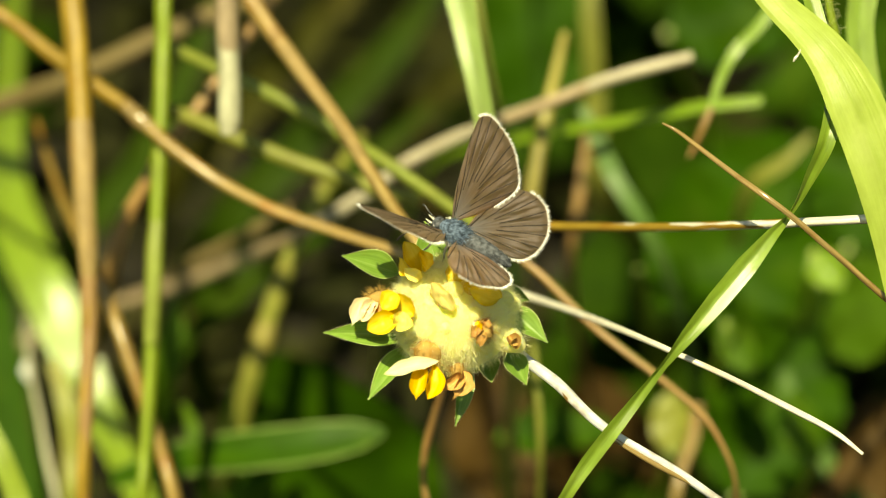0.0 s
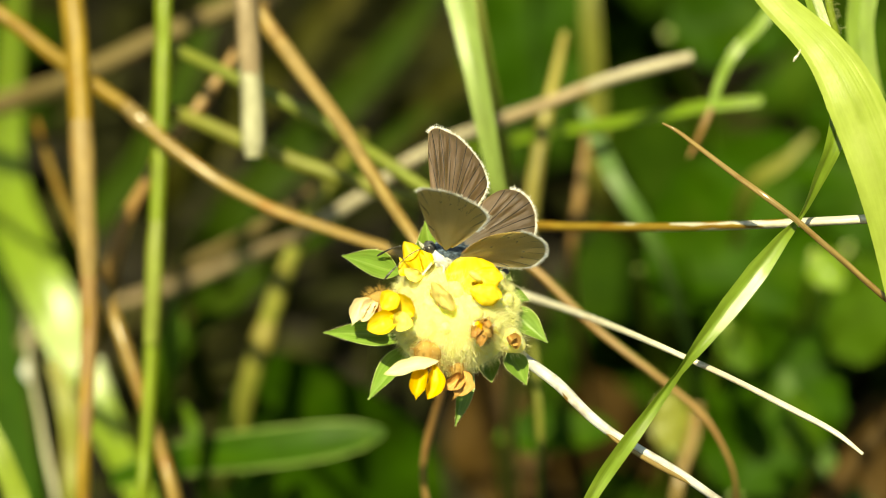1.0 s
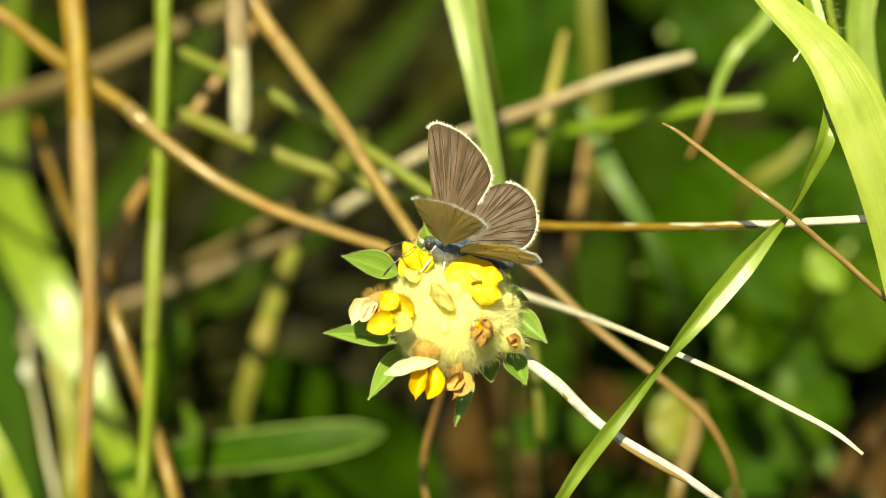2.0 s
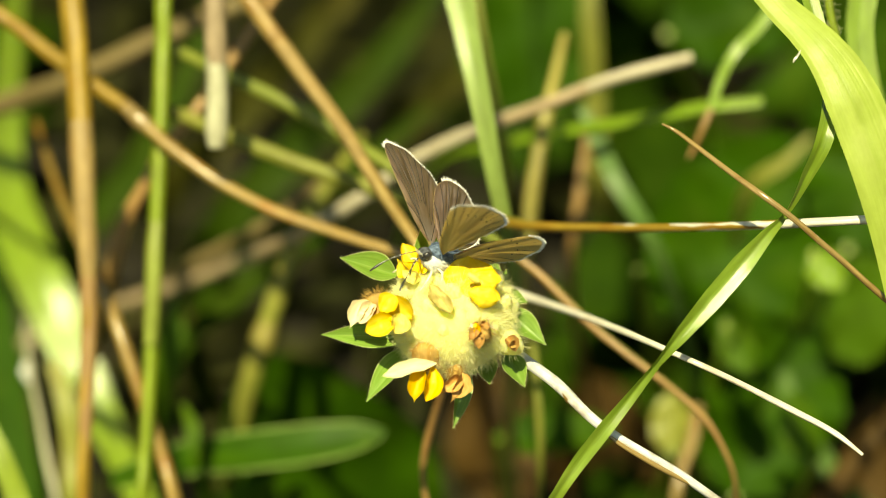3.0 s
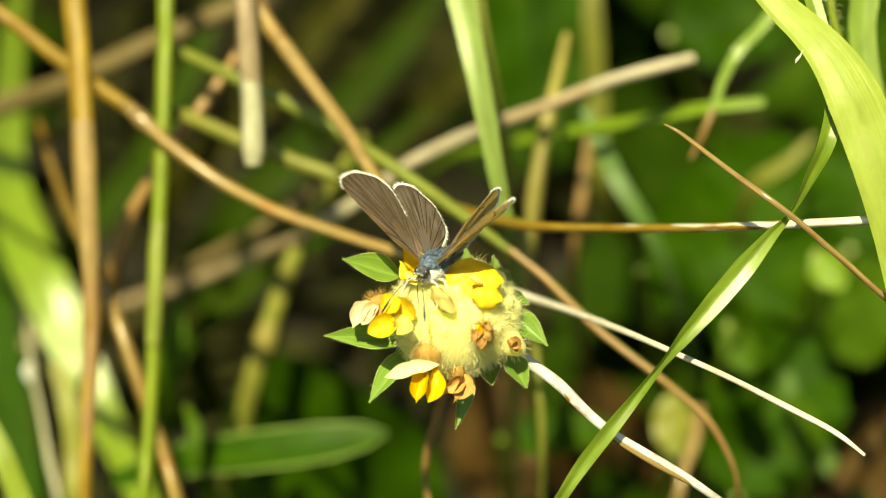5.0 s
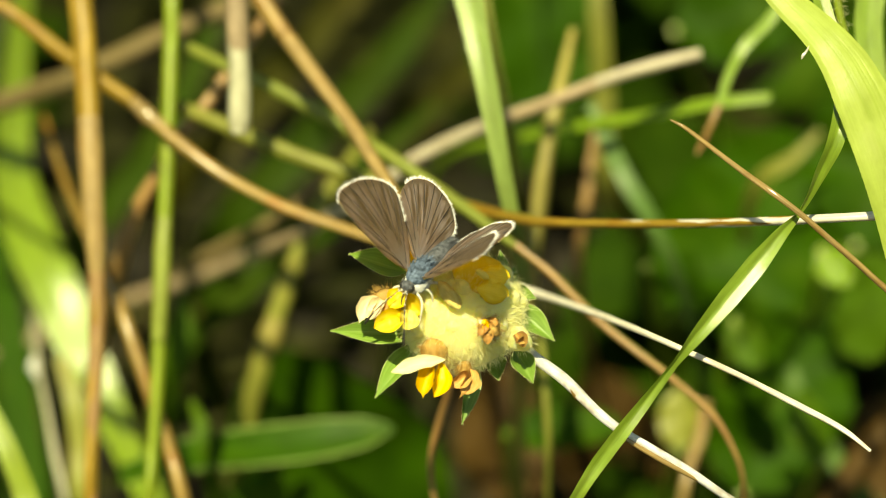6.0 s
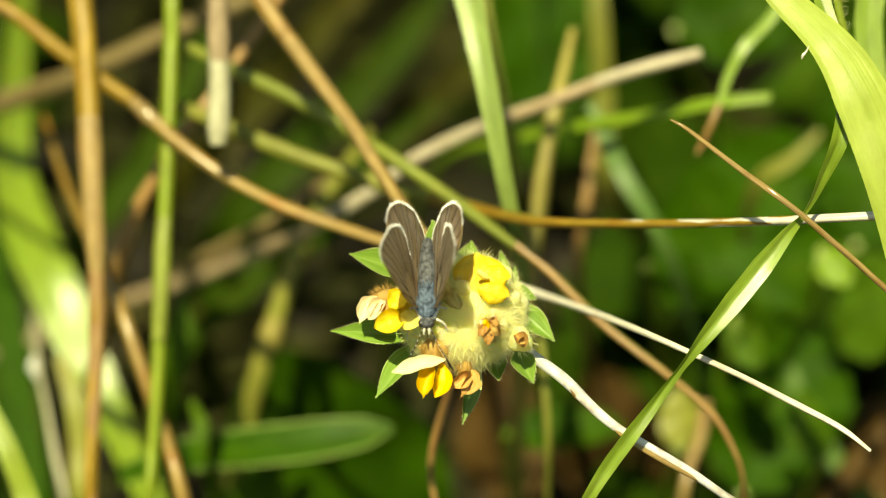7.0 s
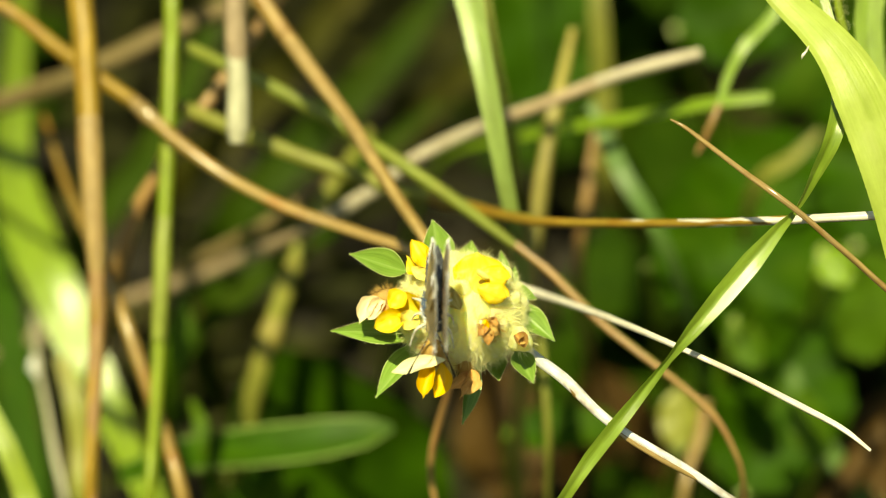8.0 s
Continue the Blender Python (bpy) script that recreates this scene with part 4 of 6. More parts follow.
def broad_leaf(base, tip, width, normal, root, label, teeth=0, cup=0.12, curl=0.05, crease=0.12, material=None, seed=0):
    ob = new("broad_leaf")
    ob.location = Vector(base) * MM
    tagged(ob, label, "leaf", "broad leaves")
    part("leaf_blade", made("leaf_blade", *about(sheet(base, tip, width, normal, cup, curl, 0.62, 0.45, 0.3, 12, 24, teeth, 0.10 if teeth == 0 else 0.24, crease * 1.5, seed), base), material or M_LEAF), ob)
    mid = [(base[k] + root[k]) / 2 + (0, 0, 4)[k] for k in range(3)]
    part("leaf_stalk", made("leaf_stalk", *about(swept([root, mid, base], (0.8, 0.7, 0.6), (0.2, -1, 0.1), round_shape(8), 5), base), M_GREEN_STALK), ob)
    return ob


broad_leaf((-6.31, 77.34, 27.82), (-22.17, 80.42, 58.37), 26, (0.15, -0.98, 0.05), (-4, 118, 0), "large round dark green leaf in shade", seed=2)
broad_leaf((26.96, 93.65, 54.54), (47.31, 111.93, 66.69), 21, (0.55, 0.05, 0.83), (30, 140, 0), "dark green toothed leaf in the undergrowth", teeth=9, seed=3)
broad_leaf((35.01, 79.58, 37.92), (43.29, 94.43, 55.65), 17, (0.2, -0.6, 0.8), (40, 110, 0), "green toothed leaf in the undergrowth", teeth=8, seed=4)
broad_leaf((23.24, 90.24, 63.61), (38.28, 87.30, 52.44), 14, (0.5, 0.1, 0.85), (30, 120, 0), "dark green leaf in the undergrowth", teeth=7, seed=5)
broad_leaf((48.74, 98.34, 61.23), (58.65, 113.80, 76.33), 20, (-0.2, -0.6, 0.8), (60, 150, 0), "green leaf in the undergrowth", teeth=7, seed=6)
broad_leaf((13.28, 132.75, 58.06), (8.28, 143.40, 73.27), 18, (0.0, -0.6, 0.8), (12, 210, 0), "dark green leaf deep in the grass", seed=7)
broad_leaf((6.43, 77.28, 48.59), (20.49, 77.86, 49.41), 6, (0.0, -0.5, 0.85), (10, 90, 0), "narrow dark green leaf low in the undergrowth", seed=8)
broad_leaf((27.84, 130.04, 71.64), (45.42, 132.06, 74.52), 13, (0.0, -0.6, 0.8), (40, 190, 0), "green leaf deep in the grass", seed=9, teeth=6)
broad_leaf((26.91, 71.54, 50.85), (27.04, 75.72, 56.83), 5, (-0.3, -0.6, 0.7), (24, 100, 0), "small yellow-green leaf in the undergrowth", seed=10, material=M_OLIVE)
broad_leaf((32.99, 76.85, 65.42), (35.83, 72.03, 62.02), 4.5, (-0.4, -0.4, 0.85), (32, 110, 0), "small pale green leaf catching the sun", seed=11, material=M_BLADE_DARK)
broad_leaf((43.19, 81.58, 72.16), (46.33, 77.68, 70.08), 4.5, (-0.4, -0.4, 0.85), (44, 120, 0), "small pale green leaf catching the sun", seed=12, material=M_BLADE_MID)
broad_leaf((43.04, 66.01, 53.42), (40.42, 70.91, 60.41), 5, (-0.4, -0.4, 0.85), (40, 95, 0), "green leaf in half shade", seed=13, material=M_BLADE_DARK)

broad_leaf((47.00, 93.75, 47.71), (54.87, 98.34, 61.23), 11, (0.1, -0.5, 0.85), (52, 120, 0), "green leaf in the undergrowth", seed=17, material=M_BLADE_DARK)
for base, tip, w in (((-22.36, 60.31, 50.60), (-24.24, 61.16, 55.30), 3.0), ((-21.38, 60.13, 50.34), (-19.84, 60.26, 55.75), 3.4), ((-18.53, 62.69, 48.75), (-16.32, 62.92, 52.56), 2.6), ((-25.84, 64.07, 47.25), (-28.18, 63.88, 50.47), 2.8)):
    broad_leaf(base, tip, w, (0.1, -0.7, 0.7), (base[0], base[1] + 12, 0), "small green herb leaf low in the undergrowth", seed=int(w * 10), material=M_BLADE_DARK)
stem("fallen_brown_stalk", [(56.74, 75.72, 56.83), (51.26, 71.28, 53.96), (47.30, 68.62, 50.17), (43.48, 66.60, 43.80), (46, 90, 0)], (1.5, 1.7, 1.7, 1.6, 1.4), M_DEAD, "brown fallen stalk low in the undergrowth")
broad_leaf((8.28, 104.07, 17.11), (4.71, 114.31, 31.74), 13, (0.1, -0.6, 0.75), (6, 110, 0), "brown dead leaf low in the undergrowth", seed=14, material=M_DEAD)
broad_leaf((22.20, 111.97, 10.96), (18.45, 118.73, 27.59), 15, (-0.1, -0.6, 0.75), (16, 120, 0), "brown dead leaf low in the undergrowth", seed=15, material=M_DEAD)
broad_leaf((53.15, 96.17, 23.27), (54.56, 104.24, 34.78), 11, (-0.1, -0.6, 0.75), (56, 110, 0), "brown dead leaf low in the undergrowth", seed=16, material=M_DEAD)

# ---- sharp stems beside the flower ----
ob = stem("pale_grass_stem", [(4.27, 6.98, 115.57), (6.46, 1.91, 117.04), (7.98, -0.84, 117.47), (11.06, -5.02, 117.60), (14.30, -9.92, 117.22), (16.43, -10.89, 115.84), (20.01, -11.45, 113.65), (22.79, -11.59, 111.70), (26.68, -12.31, 108.93), (40.43, -6.29, 93.12), (60, 30, 0)],
     (0.495, 0.54, 0.576, 0.594, 0.522, 0.468, 0.45, 0.432, 0.414, 0.45, 0.54), M_WHITE_STRAW, "bleached white dry grass stem with brown patches")
add_part(ob, "brown_sheath", [(11.32, -5.69, 117.69), (12.50, -7.32, 117.46), (13.68, -8.78, 117.11)], (0.3, 0.62, 0.3), M_STRAW, "tan patch round the stem")
add_part(ob, "split_fibre", [(15.20, -10.61, 116.59), (16.60, -11.32, 115.51), (18.60, -11.71, 114.17), (20.80, -11.97, 112.76), (23.00, -12.02, 111.34), (24.60, -12.17, 110.40)], (0.14, 0.24, 0.27, 0.27, 0.22, 0.12), M_STRAW, "tan split fibre along the stem")
stem("thin_brown_stalk", [(21.43, 11.16, 137.22), (22.7, 10.78, 136.68), (24.54, 8.30, 136.61), (28.22, 4.15, 135.90), (30.83, 1.37, 135.42), (33.54, 0.22, 133.77), (36.34, -0.30, 131.27), (41.15, -1.01, 126.76), (56.81, -1.17, 109.05), (75, 30, 0)],
     (0.09, 0.198, 0.243, 0.288, 0.306, 0.306, 0.306, 0.324, 0.36, 0.405), M_STRAW, "thin tan-brown grass stalk with a pointed end")
wide_blade = blade("wide_grass_blade", [(22.84, 22.30, 158.35), (27.67, 16.82, 154.01), (30.55, 13.08, 152.16), (32.55, 10.92, 150.82), (34.49, 9.02, 149.84), (36.32, 7.05, 148.78), (37.85, 5.39, 147.28), (39.21, 3.42, 145.34), (40.40, 1.78, 143.00), (42.02, -0.85, 139.23), (43.62, -3.13, 134.24), (44.91, -5.42, 129.23), (46.72, -8.47, 121.38), (49.74, -12.81, 108.21), (62, -10, 0)],
      (1.0, 1.25, 1.45, 1.55, 1.75, 2.05, 2.4, 2.7, 2.75, 2.7, 2.6, 2.5, 2.3, 2.0, 1.5), M_BLADE, "wide arching bright green grass blade", section=rolled_shape(0.05, 0.16, 0.05), thick=0.05, facing=(0.04, -0.62, 0.78))
add_part(wide_blade, "bristle", [(34.22, 6.45, 148.79), (33.92, 5.72, 148.61), (33.65, 5.53, 148.35), (33.49, 5.34, 148.08)], (0.05, 0.1, 0.16, 0.04), M_PALE, "tiny pale torn bristle")
hs = stem("hairy_green_stem", [(38.13, 35.37, 156.11), (38.36, 26.34, 143.21), (38.92, 24.08, 139.98), (41.03, 21.69, 134.83), (44.38, 16.70, 125.96), (48.53, 10.88, 114.15), (72, 10, 0)], (0.4, 0.42, 0.42, 0.42, 0.42, 0.45, 0.5), M_GREEN_STALK, "slender hairy green stem behind the wide blade")
def stem_hairs(ob, points, r, count, seed):
    rnd = random.Random(seed)
    path = spline(points, 20)[0]
    roots, ways, lens = [], [], []
    for _ in range(count):
        k = rnd.randrange(len(path) - 1)
        q = path[k] + (path[k + 1] - path[k]) * rnd.random()
        w = unit(np.cross(path[k + 1] - path[k], [rnd.gauss(0, 1) for _ in range(3)]))
        roots.append(q + w * r * 0.9)
        ways.append(w)
        lens.append(rnd.uniform(0.4, 1.1))
    part("stem_hair", made("stem_hair", *about(hairs(roots, ways, lens, 0.016, (0, 0, -0.1), seed), vec(ob.location) / MM), M_HAIR), ob, "fine pale hairs")


stem_hairs(hs, [(38.13, 27.63, 145.05), (38.36, 26.34, 143.21), (38.92, 24.08, 139.98), (41.03, 21.69, 134.83)], 0.42, 260, 6)
blade("back_green_blade", [(44.45, 49.24, 148.02), (43.17, 39.92, 134.71), (42.82, 37.26, 130.90), (44.33, 32.60, 124.25), (48.12, 26.91, 112.65), (72, 30, 0)], (1.2, 1.5, 1.4, 1.2, 1.0, 0.7), M_TWIST, "green grass blade behind the wide blade")

twisted_blade = blade("twisted_grass_blade", [(33.96, 20.71, 152.58), (36.16, 13.43, 147.41), (37.54, 8.30, 143.57), (36.85, 3.66, 140.44), (35.33, 2.88, 136.70), (33.52, 1.98, 132.82), (31.54, -0.09, 131.6), (29.08, -2.6, 129.76), (26.33, -4.88, 127.38), (23.42, -7.16, 125), (21.09, -8.81, 122.64), (18.37, -10.84, 119.74), (16.09, -12.55, 117.29), (13.94, -13.41, 114.33), (11.95, -14.37, 111.22), (6.47, -11.62, 95.97), (8, -5, 0)],
      (0.8, 0.9, 0.95, 0.9, 0.7, 0.32, 0.7, 1.08, 1.05, 0.82, 0.52, 0.66, 0.78, 0.76, 0.62, 0.6, 0.6), M_TWIST, "long green grass blade twisted on itself, crossing before the straws",
      twist=(0, 0, 0, 0, 15, 40, 12, 0, 0, 18, 42, 20, 5, 0, 0, 0, 0), fold=0.5, thick=0.08, facing=(0.30, -0.66, 0.68))

hanging_straw = stem("hanging_straw", [(-22.67, 44.58, 113.46), (-22.67, 45.43, 114.69), (-22.61, 47.66, 117.87), (-22.85, 50.75, 122.28), (-23.15, 54.87, 128.16), (-24.35, 67.61, 139.38), (-30.52, 99.81, 141.78), (-42.45, 133.93, 129.49), (-70, 200, 0)],
     (0.876, 1.2, 1.24, 1.17, 1.09, 1.09, 0.986, 0.876, 0.876), M_PALE_TIP, "pale broken grass stem swaying with its blunt end down")
add_part(hanging_straw, "leaf_sheath", [(-22.66, 48.80, 119.84), (-22.84, 50.93, 122.88), (-23.14, 54.70, 128.27), (-24.28, 67.09, 138.99)], (0.935, 1.23, 1.21, 1.16), M_SHEATH, "tan loose leaf sheath")


# ---- the flower ----
HEAD = vec((0.98, -3.73, 124.67))


def flower():
    root = vec((4, 168, 0))
    ob = new("kidney_vetch")
    ob.location = Vector(HEAD) * MM
    tagged(ob, "yellow kidney vetch flower head with woolly pale calyces and green bracts", "flower")
    put = lambda name, g, m, parent=ob, label="", kind="": tagged(part(name, made(name, *about(g, HEAD), m), parent, label), kind=kind)
    put("flower_stem", swept([HEAD + vec((0, 3, -2)), HEAD + vec((0, 18, -13)), HEAD + vec((1, 60, -46)), root], (1.0, 0.9, 0.9, 1.0), (0, -1, 0.2), round_shape(10)), M_GREEN_STALK)
    rnd = random.Random(3)
    up, right, eye = vec((0, 0.574, 0.819)), vec((1, 0, 0)), vec((0, -0.819, 0.574))
    roots, ways, lens = [], [], []
    put("head", globe(HEAD + vec((0, 0.2, 0.1)), (0, 0, 1), 6.0, 5.2, 30, 20, 0.012, 4), M_CALYX)
    # woolly calyces on the side of the head that faces up and forward
    k = 0
    for i in range(46):
        y = 1 - 2 * (i + 0.5) / 46
        a = i * 2.39996
        s = math.sqrt(1 - y * y)
        w = vec((s * math.cos(a), s * math.sin(a), y))
        if np.dot(w, unit(eye * 0.8 + up * 0.5)) < -0.15:
            continue
        c = HEAD + vec((w[0] * 4.2, w[1] * 4.0, w[2] * 3.5)) + vec((0, 0.5, 0))
        axis = unit(w + vec((rnd.uniform(-0.25, 0.25), rnd.uniform(-0.25, 0.25), 0.15)))
        rx, rl = rnd.uniform(1.7, 2.1), rnd.uniform(2.2, 2.6)
        put("calyx", globe(c, axis, rx, rl, 12, 9, 0.05, i, 0.3), M_CALYX)
        b = unit(np.cross(axis, (0.3, 0.2, 0.9)))
        d = np.cross(axis, b)
        for _ in range(160):
            th, f = math.acos(rnd.uniform(-0.95, 0.5)), rnd.uniform(0, 2 * math.pi)
            o = b * math.cos(f) * math.sin(th) + d * math.sin(f) * math.sin(th)
            p = c - axis * rl * math.cos(th) + o * rx * 0.97
            roots.append(p)
            ways.append(o + axis * 0.55 + vec([rnd.gauss(0, 0.25) for _ in range(3)]))
            lens.append(rnd.uniform(0.45, 1.25))
    for _ in range(11000):
        o = unit(vec([rnd.gauss(0, 1) for _ in range(3)]))
        if np.dot(o, unit(eye + up * 0.4)) < -0.35:
            continue
        roots.append(HEAD + vec((0, 0.2, 0.1)) + vec((o[0] * 5.95, o[1] * 5.95, o[2] * 5.15)))
        ways.append(o + vec([rnd.gauss(0, 0.3) for _ in range(3)]))
        lens.append(rnd.uniform(0.35, 1.15))
    put("woolly_hair", hairs(roots, ways, lens, 0.013, (0, 0, -0.05)), M_HAIR, kind="stuff")

    # green bracts round the head: base, tip, width, normal
    bracts = [
        ((-4.22, -0.53, 127.50), (-9.77, -1.19, 130.04), 2.5, (0.2, -0.6, 0.8)), ((-3.28, -4.80, 123.15), (-11.52, -7.07, 125.13), 2.3, (0.0, -0.72, 0.69)),
        ((-2.95, -5.36, 122.34), (-7.17, -10.78, 119.83), 2.2, (-0.5, -0.75, 0.4)), ((2.30, -6.15, 121.22), (1.15, -10.65, 116.54), 1.8, (0.5, -0.8, 0.3)),
        ((6.30, -4.93, 121.21), (8.08, -8.36, 119.80), 2.1, (0.3, -0.8, 0.4)), ((4.38, -5.18, 120.85), (4.69, -8.21, 120.02), 1.9, (0.0, -0.9, 0.3)),
    ]
    bracts += [
        ((5.93, -1.61, 124.22), (10.14, -4.40, 121.98), 2.3, (0.5, -0.7, 0.5)), ((5.67, -0.10, 124.63), (8.40, -1.23, 124.76), 1.7, (0.5, -0.5, 0.6)),
        ((5.01, 0.37, 125.30), (4.90, 2.27, 128.01), 1.4, (0.3, -0.8, 0.5)), ((1.43, 1.66, 125.40), (2.09, 3.66, 128.25), 2.4, (0.0, -0.8, 0.5)),
        ((-0.77, 1.98, 125.85), (-1.76, 4.83, 129.92), 2.8, (0.1, -0.8, 0.5)), ((5.39, 0.22, 125.08), (6.33, 1.42, 126.79), 1.3, (0.4, -0.8, 0.4)),
        ((3.46, -4.38, 120.26), (3.07, -5.26, 119.00), 1.4, (0.0, -0.9, 0.3)), ((6.49, -2.31, 121.47), (8.42, -1.68, 122.38), 1.4, (0.4, -0.8, 0.4)),
    ]
    for i, (b, t, w, n) in enumerate(bracts):
        br = put("bract", sheet(b, t, w * 1.12, n, 0.25, 0.05, 1.1, 0.42, 0.14, 8, 16, 0, 0.04, 0.25, i), M_BRACT)
        b, t = vec(b), vec(t)
        a = unit(t - b)
        side = np.cross(unit(vec(n) - np.dot(vec(n), a) * a), a)
        r, ws, ls = [], [], []
        for _ in range(130):
            v, sgn = rnd.uniform(0.1, 1.0), rnd.choice((-1, 1))
            half = 0.56 * w * max(math.sin(math.pi * v ** 0.799), 0.0) ** 1.1
            nor = np.cross(a, side)
            lift = 0.25 * half * 1.6 + 0.05 * np.linalg.norm(t - b) * math.sin(math.pi * v)
            r.append(b + (t - b) * v + side * sgn * half * 0.97 + nor * lift)
            ws.append(side * sgn + a * 0.7 + vec([rnd.gauss(0, 0.3) for _ in range(3)]))
            ls.append(rnd.uniform(0.08, 0.28))
        put("bract_hair", hairs(r, ws, ls, 0.008, (0, 0, 0), i), M_HAIR, br, kind="stuff")

    # florets: each calyx tip carries its petals
    def floret(base, way, r, l, tip_material, petals, label):
        f = put("floret", globe(base, way, r, l, 12, 9, 0.07, int(l * 100), 0.2), tip_material, label=label)
        q = vec(base)
        rr, ww, ll = [], [], []
        brown = tip_material is M_CALYX_TIP
        for _ in range(420 if brown else 160):
            o = unit(vec([rnd.gauss(0, 1) for _ in range(3)]))
            k = unit(vec(way))
            rr.append(q + (o + k * np.dot(o, k) * (l / r - 1)) * r * 0.93)
            ww.append(o + vec(way) * 0.3)
            ll.append(rnd.uniform(0.3, 0.9))
        put("floret_hair", hairs(rr, ww, ll, 0.016, (0, 0, 0), 7), M_HAIR_BROWN if brown else M_HAIR, f, kind="stuff")
        for name, b, t, w, n, cup, curl, m in petals:
            old = "withered" in name
            put(name, sheet(b, t, w, n, cup, curl, 0.36 if old else 0.5, 0.58, 0.12, 14, 18, 0, 0.20 if old else 0.13, 0.04, int(w * 100), 0.06, 0.55 if old else 0.19, 0.22 if old else min(0.15, 0.25 / w)), m, f)
        return f

    floret((-2.73, -1.85, 129.10), (-0.1, 0.2, 1), 1.0, 1.3, M_CALYX_TIP, [
        ("standard_petal", (-2.18, -3.14, 129.34), (-3.59, -1.79, 131.98), 1.9, (0.2, -0.8, 0.5), 0.55, 0.10, M_YELLOW),
        ("wing_petal", (-2.50, -3.63, 129.69), (-4.13, -3.48, 131.31), 1.4, (-0.6, -0.7, 0.4), 0.5, 0.2, M_YELLOW),
        ("keel_petal", (-1.85, -3.57, 129.78), (-2.17, -2.65, 131.79), 1.5, (0.6, -0.7, 0.4), 0.5, 0.15, M_YELLOW),
        ("lower_petal", (-2.01, -4.37, 129.68), (-3.58, -4.37, 130.74), 1.3, (-0.2, -0.8, 0.5), 0.4, 0.2, M_LEMON)], "small upright deep yellow floret")
    open_floret = floret((3.17, -1.85, 127.36), (0.3, -0.2, 0.9), 1.6, 1.8, M_CALYX, [
        ("standard_petal", (2.92, -6.82, 128.63), (2.61, -2.70, 131.36), 5.0, (0.10, -0.76, 0.64), -0.10, 0.05, M_YELLOW),
        ("wing_petal", (2.92, -5.98, 131.22), (5.68, -5.90, 130.63), 2.3, (0.1, -0.66, 0.75), -0.30, 0.10, M_YELLOW),
        ("wing_petal", (2.59, -6.95, 130.18), (5.51, -7.28, 129.36), 2.3, (0.2, -0.8, 0.56), -0.35, 0.12, M_YELLOW)], "large open bright yellow floret")
    put("keel_petal", globe((3.13, -6.48, 131.37), (0.7, -0.3, -0.4), 0.42, 0.75, 12, 9, 0.06, 5, 0.3), M_LEMON, open_floret)
    floret((-5.88, -4.57, 126.95), (-0.9, -0.3, 0.3), 1.3, 1.8, M_CALYX_TIP, [
        ("standard_petal", (-7.05, -5.98, 128.43), (-8.66, -8.16, 127.06), 1.7, (-0.4, -0.85, 0.35), 0.6, 0.15, M_CREAM),
        ("withered_petal", (-6.50, -6.51, 128.54), (-7.79, -8.51, 127.44), 1.5, (-0.2, -0.8, 0.4), 0.7, 0.2, M_CREAM),
        ("withered_petal", (-6.17, -7.01, 128.36), (-7.14, -8.59, 127.50), 1.0, (0.2, -0.8, 0.4), 0.7, 0.2, M_WITHERED)], "fading cream floret with a brown calyx")
    floret((-3.80, -6.20, 127.25), (-0.4, -0.8, 0.2), 1.2, 1.4, M_CALYX_TIP, [
        ("standard_petal", (-4.98, -6.67, 129.19), (-2.81, -8.28, 127.94), 2.6, (-0.1, -0.85, 0.45), 0.4, 0.16, M_YELLOW),
        ("wing_petal", (-4.43, -7.04, 129.71), (-5.72, -8.39, 128.82), 2.0, (-0.3, -0.85, 0.4), 0.5, 0.2, M_YELLOW),
        ("keel_petal", (-4.43, -8.44, 128.06), (-7.23, -9.83, 127.47), 2.2, (-0.2, -0.8, 0.5), 0.55, 0.2, M_YELLOW),
        ("lower_petal", (-3.78, -8.52, 128.65), (-4.42, -9.83, 127.47), 2.0, (0.1, -0.85, 0.3), 0.5, 0.2, M_LEMON)], "lemon-yellow open floret")
    floret((-1.41, -9.03, 124.08), (0, -0.6, -0.6), 1.5, 1.5, M_CALYX_TIP, [
        ("standard_petal", (-0.43, -11.08, 124.64), (-5.49, -12.91, 124.64), 1.5, (0.1, -0.5, 0.85), 0.35, 0.06, M_PALE_PETAL),
        ("keel_petal", (-1.62, -10.97, 124.09), (-2.59, -13.22, 121.93), 1.7, (-0.3, -0.9, 0.2), 0.7, 0.10, M_ORANGE_PETAL),
        ("wing_petal", (-0.86, -10.88, 124.22), (-1.40, -13.06, 121.81), 1.8, (0.3, -0.9, 0.2), 0.7, 0.10, M_ORANGE_PETAL)], "hanging orange floret with a pale upper petal and brown calyx")
    floret((3.68, -8.53, 126.53), (0.1, -0.9, 0.1), 1.2, 1.3, M_CALYX_TIP, [
        ("withered_petal", (3.78, -9.77, 127.56), (2.69, -10.75, 127.20), 0.9, (-0.5, -0.8, 0.3), 0.5, 0.3, M_WITHERED),
        ("withered_petal", (3.67, -9.83, 127.47), (3.56, -11.02, 126.47), 1.0, (0.0, -0.9, 0.2), 0.5, 0.3, M_WITHERED),
        ("withered_petal", (3.56, -9.87, 127.76), (4.74, -10.46, 127.26), 0.9, (0.4, -0.9, 0.3), 0.5, 0.3, M_CALYX_TIP),
        ("withered_petal", (3.56, -10.15, 127.70), (3.23, -9.98, 128.64), 0.8, (-0.1, -0.8, 0.5), 0.5, 0.3, M_ORANGE_PETAL),
        ("withered_petal", (3.77, -9.87, 127.76), (4.42, -9.60, 128.50), 0.9, (0.2, -0.7, 0.7), 0.5, 0.3, M_WITHERED),
        ("withered_petal", (3.45, -9.58, 127.82), (2.80, -9.64, 128.26), 0.8, (-0.2, -0.7, 0.7), 0.5, 0.3, M_CREAM)], "withered orange-brown floret sunk in wool")
